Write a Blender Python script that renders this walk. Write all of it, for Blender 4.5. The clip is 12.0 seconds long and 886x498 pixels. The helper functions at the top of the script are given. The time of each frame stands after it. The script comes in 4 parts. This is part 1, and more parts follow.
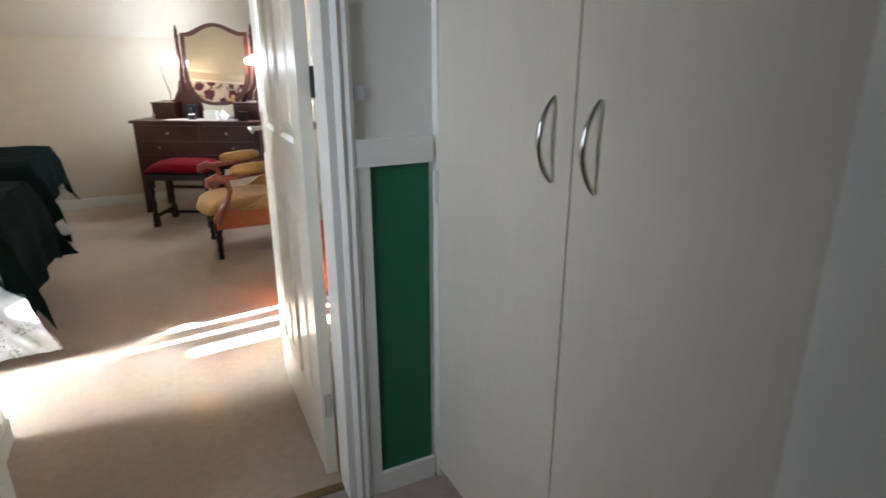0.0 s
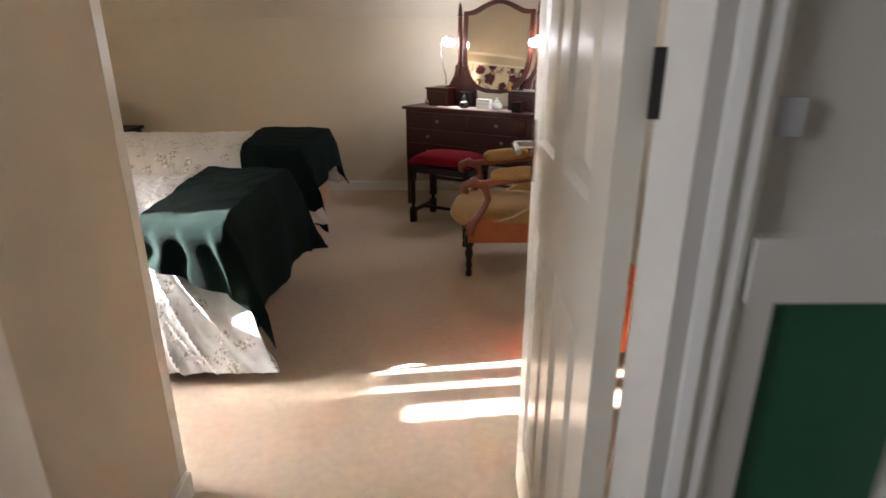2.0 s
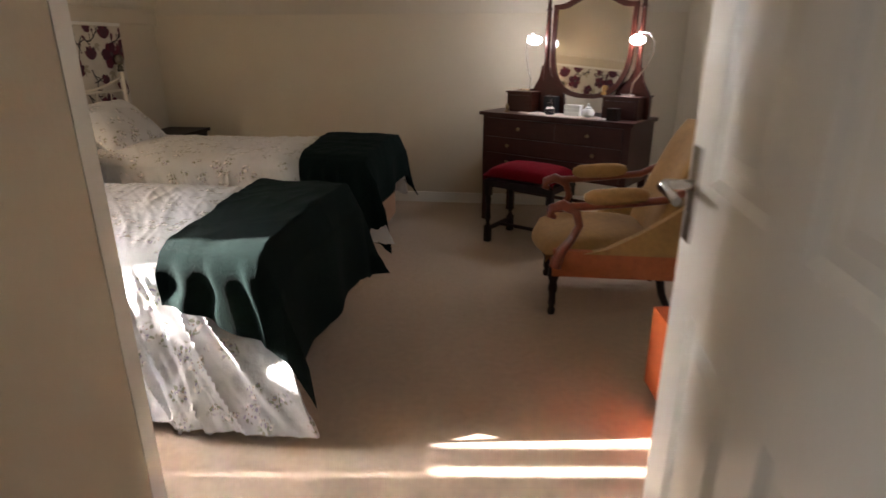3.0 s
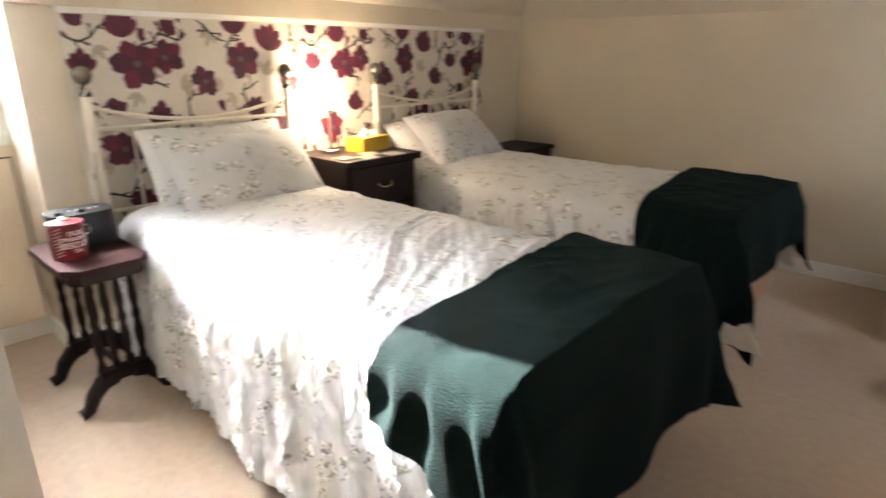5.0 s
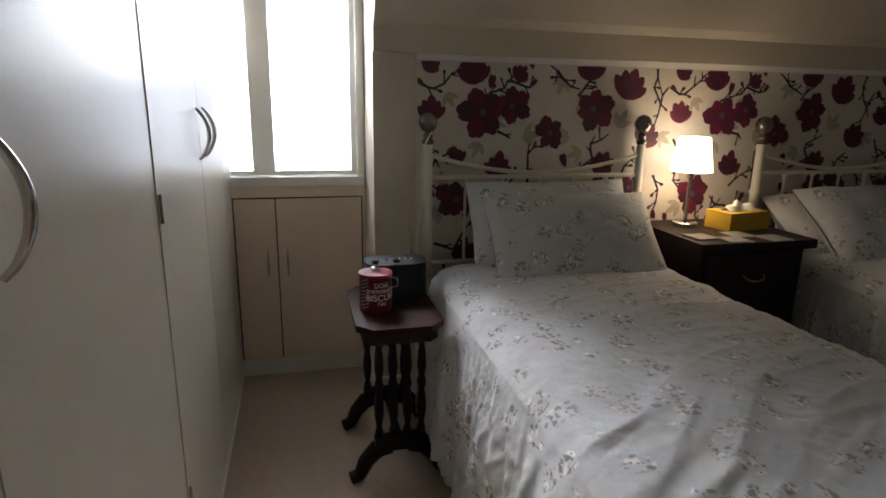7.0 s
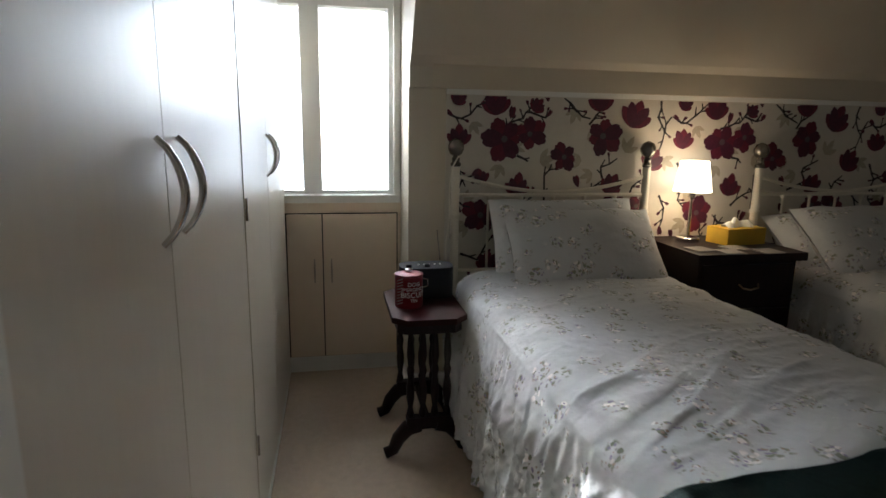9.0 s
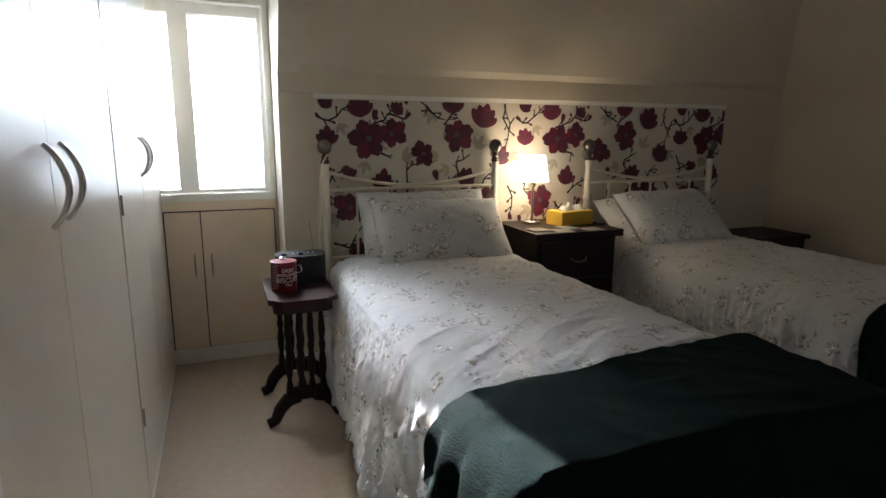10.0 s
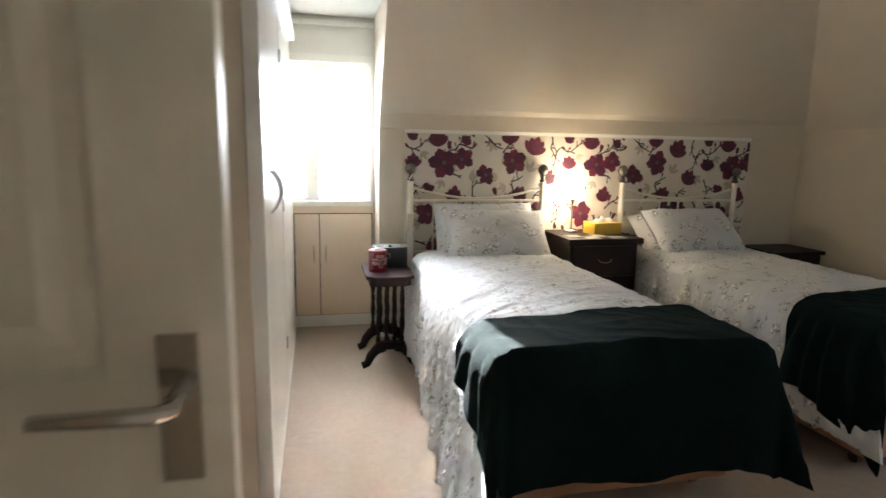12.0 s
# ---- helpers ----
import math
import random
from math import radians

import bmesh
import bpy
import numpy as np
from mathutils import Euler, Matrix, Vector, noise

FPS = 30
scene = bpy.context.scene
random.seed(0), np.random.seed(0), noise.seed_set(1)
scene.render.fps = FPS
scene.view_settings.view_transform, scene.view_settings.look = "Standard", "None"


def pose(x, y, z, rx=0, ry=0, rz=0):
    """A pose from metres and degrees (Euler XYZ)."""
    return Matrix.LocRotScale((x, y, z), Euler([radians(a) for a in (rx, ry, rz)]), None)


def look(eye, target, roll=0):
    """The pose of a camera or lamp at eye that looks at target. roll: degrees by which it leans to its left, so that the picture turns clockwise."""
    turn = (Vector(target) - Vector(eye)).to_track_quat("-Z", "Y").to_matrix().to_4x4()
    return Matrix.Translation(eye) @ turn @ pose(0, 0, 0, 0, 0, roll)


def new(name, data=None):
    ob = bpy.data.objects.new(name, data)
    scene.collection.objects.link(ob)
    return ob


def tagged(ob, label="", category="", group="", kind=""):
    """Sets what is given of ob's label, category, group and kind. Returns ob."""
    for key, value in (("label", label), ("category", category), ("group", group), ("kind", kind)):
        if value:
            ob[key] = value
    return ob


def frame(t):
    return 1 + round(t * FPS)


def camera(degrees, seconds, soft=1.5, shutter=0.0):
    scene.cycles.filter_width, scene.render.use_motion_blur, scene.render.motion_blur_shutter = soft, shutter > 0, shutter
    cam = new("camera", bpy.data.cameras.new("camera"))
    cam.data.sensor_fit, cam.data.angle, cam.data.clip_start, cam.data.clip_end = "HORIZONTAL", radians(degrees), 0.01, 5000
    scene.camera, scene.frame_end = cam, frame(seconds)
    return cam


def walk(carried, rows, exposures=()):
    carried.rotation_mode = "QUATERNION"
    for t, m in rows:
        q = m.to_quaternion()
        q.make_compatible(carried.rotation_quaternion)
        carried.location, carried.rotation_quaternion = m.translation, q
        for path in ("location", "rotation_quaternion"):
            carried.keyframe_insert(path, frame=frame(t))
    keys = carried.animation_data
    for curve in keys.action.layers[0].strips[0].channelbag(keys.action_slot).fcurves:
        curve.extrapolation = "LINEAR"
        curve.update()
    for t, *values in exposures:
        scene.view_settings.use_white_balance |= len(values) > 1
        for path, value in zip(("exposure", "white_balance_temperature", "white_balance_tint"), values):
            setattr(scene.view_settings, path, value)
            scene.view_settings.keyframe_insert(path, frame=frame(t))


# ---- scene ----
cam = camera(75.1, 12.0, soft=1.5, shutter=0.5)
PATH = [
    (0, (0.409, 0.372, 1.302), (1.261, 2.068, 0.673), -0.1),
    (0.5, (0.466, 0.518, 1.277), (1.114, 2.297, 0.632), 0.0),
    (1, (0.482, 0.728, 1.295), (0.855, 2.579, 0.634), 0.1),
    (1.5, (0.497, 0.956, 1.268), (0.662, 2.834, 0.601), -0.0),
    (2, (0.558, 1.242, 1.288), (0.571, 3.124, 0.612), 0.0),
    (2.5, (0.535, 1.473, 1.268), (0.44, 3.354, 0.596), -0.1),
    (4.5, (0.359, 2.480, 1.250), (-0.579, 4.125, 0.605), 0.3),
    (5, (0.261, 2.585, 1.235), (-1.005, 3.996, 0.598), 0.2),
    (5.5, (0.221, 2.661, 1.219), (-1.321, 3.772, 0.595), 0.3),
    (6, (0.156, 2.71, 1.205), (-1.553, 3.549, 0.593), 0.8),
    (6.5, (0.026, 2.782, 1.204), (-1.779, 3.407, 0.61), 0.8),
    (7, (-0.17, 2.906, 1.229), (-2.05, 3.379, 0.738), 1.0),
    (9, (0.15, 2.853, 1.212), (-1.776, 3.226, 0.822), 0.9),
    (9.5, (0.305, 2.853, 1.214), (-1.546, 3.501, 0.821), 0.9),
    (10, (0.494, 2.902, 1.224), (-1.334, 3.612, 0.83), 0.3),
    (10.5, (0.648, 2.891, 1.236), (-1.201, 3.558, 0.868), 0.8),
    (11.5, (1.17, 2.857, 1.294), (-0.723, 3.399, 0.944), 0.8),
    (12, (1.401, 2.782, 1.292), (-0.523, 3.209, 0.947), 1.1),
]
LIGHTNESS = [(0, 5.3, 5800, 9), (0.5, 5.2, 5800, 9), (1, 5.35, 5800, 9), (1.5, 5.2, 6150, 11), (2, 4.65, 6500, 17), (2.5, 3.95, 6700, 19), (4.3, 4.85, 6300, 13), (5, 5.0, 6200, 13), (5.5, 4.5, 6050, 12), (6, 3.3, 6050, 12), (6.5, 2.5, 6050, 14), (7, 2.25, 6050, 13), (9, 2.3, 5900, 9), (9.5, 2.6, 5850, 8), (10.5, 3.2, 5800, 8), (11.5, 3.9, 5850, 8), (12, 4.2, 5850, 8)]
walk(cam, [(t, look(eye, target, roll)) for t, eye, target, roll in PATH], LIGHTNESS)

# ---- light ----
world = bpy.data.worlds.new("world")
scene.world = world
world.use_nodes = True
SUN_ELEV, SUN_AZ = 22.8, 186.6  # degrees; AZ: the way to the sun in the plan, from +x anticlockwise
_nt = world.node_tree
_sky = _nt.nodes.new("ShaderNodeTexSky")
_sky.sky_type, _sky.sun_disc = "NISHITA", False
_sky.sun_elevation, _sky.sun_rotation = radians(SUN_ELEV), radians(90 - SUN_AZ)
_nt.links.new(_sky.outputs[0], _nt.nodes["Background"].inputs[0])
_nt.nodes["Background"].inputs[1].default_value = 0.05
sun = new("sun", bpy.data.lights.new("sun", "SUN"))
sun.data.energy, sun.data.angle, sun.data.color = 4.2, radians(0.53), (1.0, 0.95, 0.88)
_d = Vector((math.cos(radians(SUN_ELEV)) * math.cos(radians(SUN_AZ)), math.cos(radians(SUN_ELEV)) * math.sin(radians(SUN_AZ)), math.sin(radians(SUN_ELEV))))
sun.matrix_world = look(_d * 20, (0, 0, 0))
# the daylight of the dormer window
skylight = new("window_daylight", bpy.data.lights.new("window_daylight", "AREA"))
skylight.data.shape, skylight.data.size, skylight.data.size_y = "RECTANGLE", 0.66, 0.84
skylight.data.energy, skylight.data.color = 2.1, (0.86, 0.93, 1.0)
skylight.data.spread = radians(106)
skylight.matrix_world = look((-2.87, 2.80, 1.37), (0.0, 2.92, 0.72))
# fill lamp added to brighten the landing, which has no window of its own
hall_light = new("hall_fill", bpy.data.lights.new("hall_fill", "AREA"))
hall_light.data.shape, hall_light.data.size, hall_light.data.size_y = "RECTANGLE", 0.7, 0.9
hall_light.data.energy, hall_light.data.color = 0.135, (0.93, 0.96, 1.0)
hall_light.data.spread = radians(75)
hall_light.matrix_world = look((-1.05, 1.15, 1.55), (1.0, 2.0, 0.95))


# ---- materials ----
def material(name, colour, rough=0.6, metal=0.0, scale=20.0, var=0.08, bump=0.0, bump_scale=200.0, coat=0.0, sheen=0.0, wave=None, island=0.0):
    """Two scales of colour variation and a fine relief on a Principled surface."""
    m = bpy.data.materials.new(name)
    m.use_nodes = True
    nt = m.node_tree
    n, l = nt.nodes, nt.links
    b = n["Principled BSDF"]
    b.inputs["Roughness"].default_value, b.inputs["Metallic"].default_value = rough, metal
    b.inputs["Coat Weight"].default_value, b.inputs["Sheen Weight"].default_value = coat, sheen
    tc = n.new("ShaderNodeTexCoord")
    big, small = n.new("ShaderNodeTexNoise"), n.new("ShaderNodeTexNoise")
    big.inputs["Scale"].default_value, small.inputs["Scale"].default_value = scale * 0.12, scale
    small.inputs["Detail"].default_value = 6
    add = n.new("ShaderNodeMath")
    add.operation = "ADD"
    l.new(tc.outputs["Object"], big.inputs["Vector"])
    src = tc.outputs["Object"]
    if wave:
        mp = n.new("ShaderNodeMapping")
        mp.inputs["Scale"].default_value = wave
        l.new(src, mp.inputs["Vector"])
        src = mp.outputs["Vector"]
    l.new(src, small.inputs["Vector"])
    l.new(big.outputs["Fac"], add.inputs[0])
    l.new(small.outputs["Fac"], add.inputs[1])
    ramp = n.new("ShaderNodeMapRange")
    ramp.inputs["From Min"].default_value, ramp.inputs["From Max"].default_value = 0.6, 1.4
    ramp.inputs["To Min"].default_value, ramp.inputs["To Max"].default_value = 1 - var, 1 + var
    l.new(add.outputs[0], ramp.inputs["Value"])
    mix = n.new("ShaderNodeVectorMath")
    mix.operation = "SCALE"
    mix.inputs[0].default_value = colour
    l.new(ramp.outputs[0], mix.inputs["Scale"])
    l.new(mix.outputs[0], b.inputs["Base Color"])
    rr = n.new("ShaderNodeMapRange")
    rr.inputs["From Min"].default_value, rr.inputs["From Max"].default_value = 0.3, 0.7
    rr.inputs["To Min"].default_value, rr.inputs["To Max"].default_value = max(0.02, rough * 0.93), min(1, rough * 1.07)
    l.new(big.outputs["Fac"], rr.inputs["Value"])
    l.new(rr.outputs[0], b.inputs["Roughness"])
    if bump:
        t = n.new("ShaderNodeTexNoise")
        t.inputs["Scale"].default_value, t.inputs["Detail"].default_value = bump_scale, 5
        l.new(tc.outputs["Object"], t.inputs["Vector"])
        bp = n.new("ShaderNodeBump")
        bp.inputs["Strength"].default_value, bp.inputs["Distance"].default_value = min(1, bump), 0.004
        l.new(t.outputs["Fac"], bp.inputs["Height"])
        l.new(bp.outputs[0], b.inputs["Normal"])
    return m


M_WALL = material("cream_emulsion", (0.61, 0.54, 0.42), 0.75, scale=6, var=0.03, bump=0.12, bump_scale=90)
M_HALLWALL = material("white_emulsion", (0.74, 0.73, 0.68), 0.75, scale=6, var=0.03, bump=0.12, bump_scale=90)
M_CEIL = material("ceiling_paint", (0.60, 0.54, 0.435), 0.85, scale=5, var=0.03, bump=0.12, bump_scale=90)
M_TRIM = material("white_gloss_paint", (0.80, 0.79, 0.74), 0.32, scale=8, var=0.03, bump=0.05, bump_scale=60)
M_DOOR = material("cream_gloss_door", (0.78, 0.74, 0.64), 0.30, scale=8, var=0.03, bump=0.08, bump_scale=50, wave=(1, 1, 0.1))
M_WARD = material("cream_laminate", (0.66, 0.60, 0.505), 0.32, scale=60, var=0.035, bump=0.03, bump_scale=60, wave=(1, 1, 0.05))
M_CUP = material("beige_cupboard_paint", (0.74, 0.62, 0.48), 0.45, scale=10, var=0.03, bump=0.05)
M_CARPET = material("beige_carpet", (0.47, 0.36, 0.258), 0.95, scale=260, var=0.16, bump=0.9, bump_scale=420, sheen=0.3)
M_HALLCARPET = material("hall_carpet", (0.42, 0.34, 0.29), 0.95, scale=260, var=0.16, bump=0.9, bump_scale=420, sheen=0.3)
M_GREEN = material("green_board", (0.012, 0.115, 0.055), 0.6, scale=30, var=0.06, bump=0.1)
M_CHROME = material("polished_chrome", (0.60, 0.58, 0.56), 0.14, metal=1.0, scale=20, var=0.04)
M_BRASS = material("aged_brass", (0.28, 0.20, 0.11), 0.3, metal=1.0, scale=60, var=0.15)
M_MAHOG = material("mahogany", (0.045, 0.010, 0.006), 0.38, scale=30, var=0.35, bump=0.08, coat=0.0, wave=(0.4, 4, 4))
M_DARKWOOD = material("dark_stained_wood", (0.018, 0.009, 0.008), 0.5, scale=30, var=0.35, bump=0.12, coat=0.0, wave=(4, 4, 0.6))
M_REDWOOD = material("turned_red_wood", (0.17, 0.036, 0.014), 0.3, scale=30, var=0.3, bump=0.08, coat=0.3)
M_RED = material("red_velvet", (0.13, 0.002, 0.007), 0.95, scale=60, var=0.15, bump=0.3)
M_RED.node_tree.nodes["Principled BSDF"].inputs["Specular IOR Level"].default_value = 0.1
M_GOLD = material("gold_velvet", (0.30, 0.165, 0.05), 0.9, scale=40, var=0.2, bump=0.3, sheen=0.05)
M_ORANGE = material("orange_dralon", (0.60, 0.11, 0.016), 0.9, scale=40, var=0.2, bump=0.3, sheen=0.05)
M_BLANKET = material("dark_green_fleece", (0.0045, 0.0115, 0.0105), 1.0, scale=90, var=0.3, bump=0.8, bump_scale=260)
M_BLANKET.node_tree.nodes["Principled BSDF"].inputs["Specular IOR Level"].default_value = 0.08
M_MAHOG.node_tree.nodes["Principled BSDF"].inputs["Specular IOR Level"].default_value = 0.3
M_DARKWOOD.node_tree.nodes["Principled BSDF"].inputs["Specular IOR Level"].default_value = 0.2
M_DIVAN = material("tan_divan_fabric", (0.45, 0.27, 0.17), 0.9, scale=120, var=0.1, bump=0.3)
M_MATTRESS = material("white_cotton", (0.72, 0.70, 0.68), 0.9, scale=60, var=0.05, bump=0.3)
M_CREAMMETAL = material("cream_enamel", (0.74, 0.69, 0.58), 0.3, scale=20, var=0.05)
M_PAPER = material("cream_wallpaper", (0.63, 0.585, 0.505), 0.7, scale=25, var=0.05, bump=0.15)
M_PETAL = material("crimson_print", (0.12, 0.008, 0.027), 0.6, scale=70, var=0.3, bump=0.1)
M_PETALB = material("plum_print", (0.068, 0.008, 0.027), 0.6, scale=70, var=0.35, bump=0.1)
M_STEM = material("dark_stem_print", (0.022, 0.017, 0.022), 0.6, scale=70, var=0.3)
M_LEAF = material("beige_leaf_print", (0.42, 0.37, 0.285), 0.65, scale=70, var=0.2)
M_TIN = material("red_tin_enamel", (0.14, 0.006, 0.012), 0.42, scale=30, var=0.1)
M_TIN.node_tree.nodes["Principled BSDF"].inputs["Specular IOR Level"].default_value = 0.25
M_BLACK = material("black_plastic", (0.012, 0.013, 0.017), 0.45, scale=80, var=0.2, bump=0.1)
M_BLACK.node_tree.nodes["Principled BSDF"].inputs["Specular IOR Level"].default_value = 0.25
M_YELLOW = material("yellow_card", (0.62, 0.40, 0.03), 0.55, scale=30, var=0.08)
M_WHITE = material("white_plastic", (0.78, 0.78, 0.76), 0.35, scale=30, var=0.03)
M_SWITCH = material("grey_white_plastic", (0.55, 0.57, 0.60), 0.4, scale=30, var=0.03)
M_TISSUE = material("white_paper", (0.8, 0.79, 0.76), 0.9, scale=30, var=0.03)
M_LACE = material("lace_cloth", (0.72, 0.66, 0.6), 0.9, scale=160, var=0.15, bump=0.5)
M_GAP = material("dark_gap", (0.03, 0.027, 0.025), 0.9)
M_CORK = material("grey_cork", (0.30, 0.29, 0.27), 0.8, scale=120, var=0.2)
M_ROOF = material("slate_roof", (0.14, 0.13, 0.13), 0.8, scale=12, var=0.25)


def fabric_print():
    """White bed linen strewn with small sprays of blue, green and brown."""
    m = material("sprigged_cotton", (0.61, 0.62, 0.63), 0.85, scale=30, var=0.04, bump=0.7, bump_scale=38, sheen=0.1)
    nt = m.node_tree
    n, l = nt.nodes, nt.links
    b = n["Principled BSDF"]
    base = b.inputs["Base Color"].links[0].from_socket
    tc = n.new("ShaderNodeTexCoord")
    warp = n.new("ShaderNodeTexNoise")
    warp.inputs["Scale"].default_value = 22
    l.new(tc.outputs["Object"], warp.inputs["Vector"])
    mixv = n.new("ShaderNodeMixRGB")
    mixv.blend_type, mixv.inputs[0].default_value = "LINEAR_LIGHT", 0.02
    l.new(tc.outputs["Object"], mixv.inputs[1])
    l.new(warp.outputs["Color"], mixv.inputs[2])

    def spots(scale, lo, hi, src, out="Distance"):
        v = n.new("ShaderNodeTexVoronoi")
        v.inputs["Scale"].default_value = scale
        l.new(src, v.inputs["Vector"])
        r = n.new("ShaderNodeMapRange")
        r.inputs["From Min"].default_value, r.inputs["From Max"].default_value = hi, lo
        l.new(v.outputs[out], r.inputs["Value"])
        return r.outputs[0]

    spray = spots(12.5, 0.36, 0.46, mixv.outputs[0])
    last = base
    for scale, edge, colour in ((52.0, 0.40, (0.28, 0.30, 0.235, 1)), (33.0, 0.33, (0.88, 0.84, 0.82, 1)), (60.0, 0.29, (0.33, 0.30, 0.42, 1)), (72.0, 0.26, (0.40, 0.31, 0.25, 1))):
        mul = n.new("ShaderNodeMath")
        mul.operation = "MULTIPLY"
        l.new(spots(scale, edge - 0.06, edge, mixv.outputs[0]), mul.inputs[0])
        l.new(spray, mul.inputs[1])
        c = n.new("ShaderNodeMixRGB")
        c.inputs[2].default_value = colour
        l.new(mul.outputs[0], c.inputs[0])
        l.new(last, c.inputs[1])
        last = c.outputs[0]
    l.new(last, b.inputs["Base Color"])
    return m


M_DUVET = fabric_print()


def simple(name, colour, **values):
    m = bpy.data.materials.new(name)
    m.use_nodes = True
    b = m.node_tree.nodes["Principled BSDF"]
    b.inputs["Base Color"].default_value = (*colour, 1)
    for key, value in values.items():
        b.inputs[key.replace("_", " ")].default_value = value
    return m


M_GLASS = simple("clear_glass", (1, 1, 1), Roughness=0.02, Transmission_Weight=1.0, IOR=1.45)
M_MIRROR = simple("mirror_glass", (0.85, 0.85, 0.83), Metallic=1.0, Roughness=0.02)
M_SHADE = simple("lit_lamp_shade", (0.9, 0.8, 0.65), Roughness=0.8, Emission_Color=(1.0, 0.80, 0.55, 1), Emission_Strength=1.5)
M_BULB = simple("lit_glass_shade", (0.9, 0.9, 0.9), Roughness=0.3, Emission_Color=(0.93, 0.96, 1.0, 1), Emission_Strength=6.0)


# ---- building helpers ----
def bx(bm, x0, x1, y0, y1, z0, z1):
    v = [bm.verts.new(p) for p in ((x0, y0, z0), (x1, y0, z0), (x1, y1, z0), (x0, y1, z0), (x0, y0, z1), (x1, y0, z1), (x1, y1, z1), (x0, y1, z1))]
    for f in ((3, 2, 1, 0), (4, 5, 6, 7), (0, 1, 5, 4), (1, 2, 6, 5), (2, 3, 7, 6), (3, 0, 4, 7)):
        bm.faces.new([v[i] for i in f])


def box(*limits):
    bm = bmesh.new()
    for i in range(0, len(limits), 6):
        bx(bm, *limits[i:i + 6])
    return bm


def tube(bm, pts, radii, n=10, cap=True):
    """A tube through the points; radii: one, or one a point."""
    pts = [Vector(p) for p in pts]
    if not isinstance(radii, (list, tuple)):
        radii = [radii] * len(pts)
    rings, side = [], None
    for i, p in enumerate(pts):
        t = (pts[min(i + 1, len(pts) - 1)] - pts[max(i - 1, 0)]).normalized()
        if side is None:
            side = t.cross(Vector((0, 0, 1)) if abs(t.z) < 0.9 else Vector((1, 0, 0))).normalized()
        side = (side - t * side.dot(t)).normalized()
        up = t.cross(side)
        rings.append([bm.verts.new(p + radii[i] * (math.cos(a) * side + math.sin(a) * up)) for a in (2 * math.pi * k / n for k in range(n))])
    for a, b in zip(rings, rings[1:]):
        for k in range(n):
            bm.faces.new((a[k], a[(k + 1) % n], b[(k + 1) % n], b[k]))
    if cap:
        bm.faces.new(rings[0][::-1])
        bm.faces.new(rings[-1])


def lathe(bm, profile, at=(0, 0, 0), n=20):
    """Turns (radius, height) about an upright axis."""
    rings = [[bm.verts.new((at[0] + r * math.cos(a), at[1] + r * math.sin(a), at[2] + z)) for a in (2 * math.pi * k / n for k in range(n))] for r, z in profile]
    for a, b in zip(rings, rings[1:]):
        for k in range(n):
            bm.faces.new((a[k], a[(k + 1) % n], b[(k + 1) % n], b[k]))
    bm.faces.new(rings[0][::-1])
    bm.faces.new(rings[-1])


def prism(bm, outline, lo, hi, axis="z"):
    """An outline of (a, b) pushed out between lo and hi along an axis."""
    def at(p, h):
        return {"z": (p[0], p[1], h), "y": (p[0], h, p[1]), "x": (h, p[0], p[1])}[axis]
    a, b = [bm.verts.new(at(p, lo)) for p in outline], [bm.verts.new(at(p, hi)) for p in outline]
    bm.faces.new(a[::-1])
    bm.faces.new(b)
    for k in range(len(a)):
        bm.faces.new((a[k], a[(k + 1) % len(a)], b[(k + 1) % len(a)], b[k]))


def sheet(bm, place, nu, nv, thick):
    """A cloth: place(u, v) gives the outer skin; a second skin lies thick below it."""
    top = [[Vector(place(i / nu, j / nv)) for j in range(nv + 1)] for i in range(nu + 1)]
    low = [[None] * (nv + 1) for _ in range(nu + 1)]
    for i in range(nu + 1):
        for j in range(nv + 1):
            du = top[min(i + 1, nu)][j] - top[max(i - 1, 0)][j]
            dv = top[i][min(j + 1, nv)] - top[i][max(j - 1, 0)]
            nrm = du.cross(dv)
            low[i][j] = top[i][j] - (nrm.normalized() if nrm.length > 1e-9 else Vector((0, 0, 1))) * thick
    a = [[bm.verts.new(p) for p in row] for row in top]
    b = [[bm.verts.new(p) for p in row] for row in low]
    for i in range(nu):
        for j in range(nv):
            bm.faces.new((a[i][j], a[i + 1][j], a[i + 1][j + 1], a[i][j + 1]))
            bm.faces.new((b[i][j], b[i][j + 1], b[i + 1][j + 1], b[i + 1][j]))
    for i in range(nu):
        bm.faces.new((a[i][0], b[i][0], b[i + 1][0], a[i + 1][0]))
        bm.faces.new((a[i][nv], a[i + 1][nv], b[i + 1][nv], b[i][nv]))
    for j in range(nv):
        bm.faces.new((a[0][j], a[0][j + 1], b[0][j + 1], b[0][j]))
        bm.faces.new((a[nu][j], b[nu][j], b[nu][j + 1], a[nu][j + 1]))


def finish(name, bm, mat, bevel=0.0, smooth=False, seg=2):
    if bevel:
        sharp = [e for e in bm.edges if len(e.link_faces) == 2 and e.calc_face_angle(0) > 0.5]
        bmesh.ops.bevel(bm, geom=sharp, offset=bevel, segments=seg, affect="EDGES", clamp_overlap=True)
    bmesh.ops.recalc_face_normals(bm, faces=bm.faces)
    me = bpy.data.meshes.new(name)
    bm.to_mesh(me)
    bm.free()
    me.materials.append(mat)
    if smooth or bevel:
        me.shade_smooth()
        me.set_sharp_from_angle(angle=radians(42))
    return me


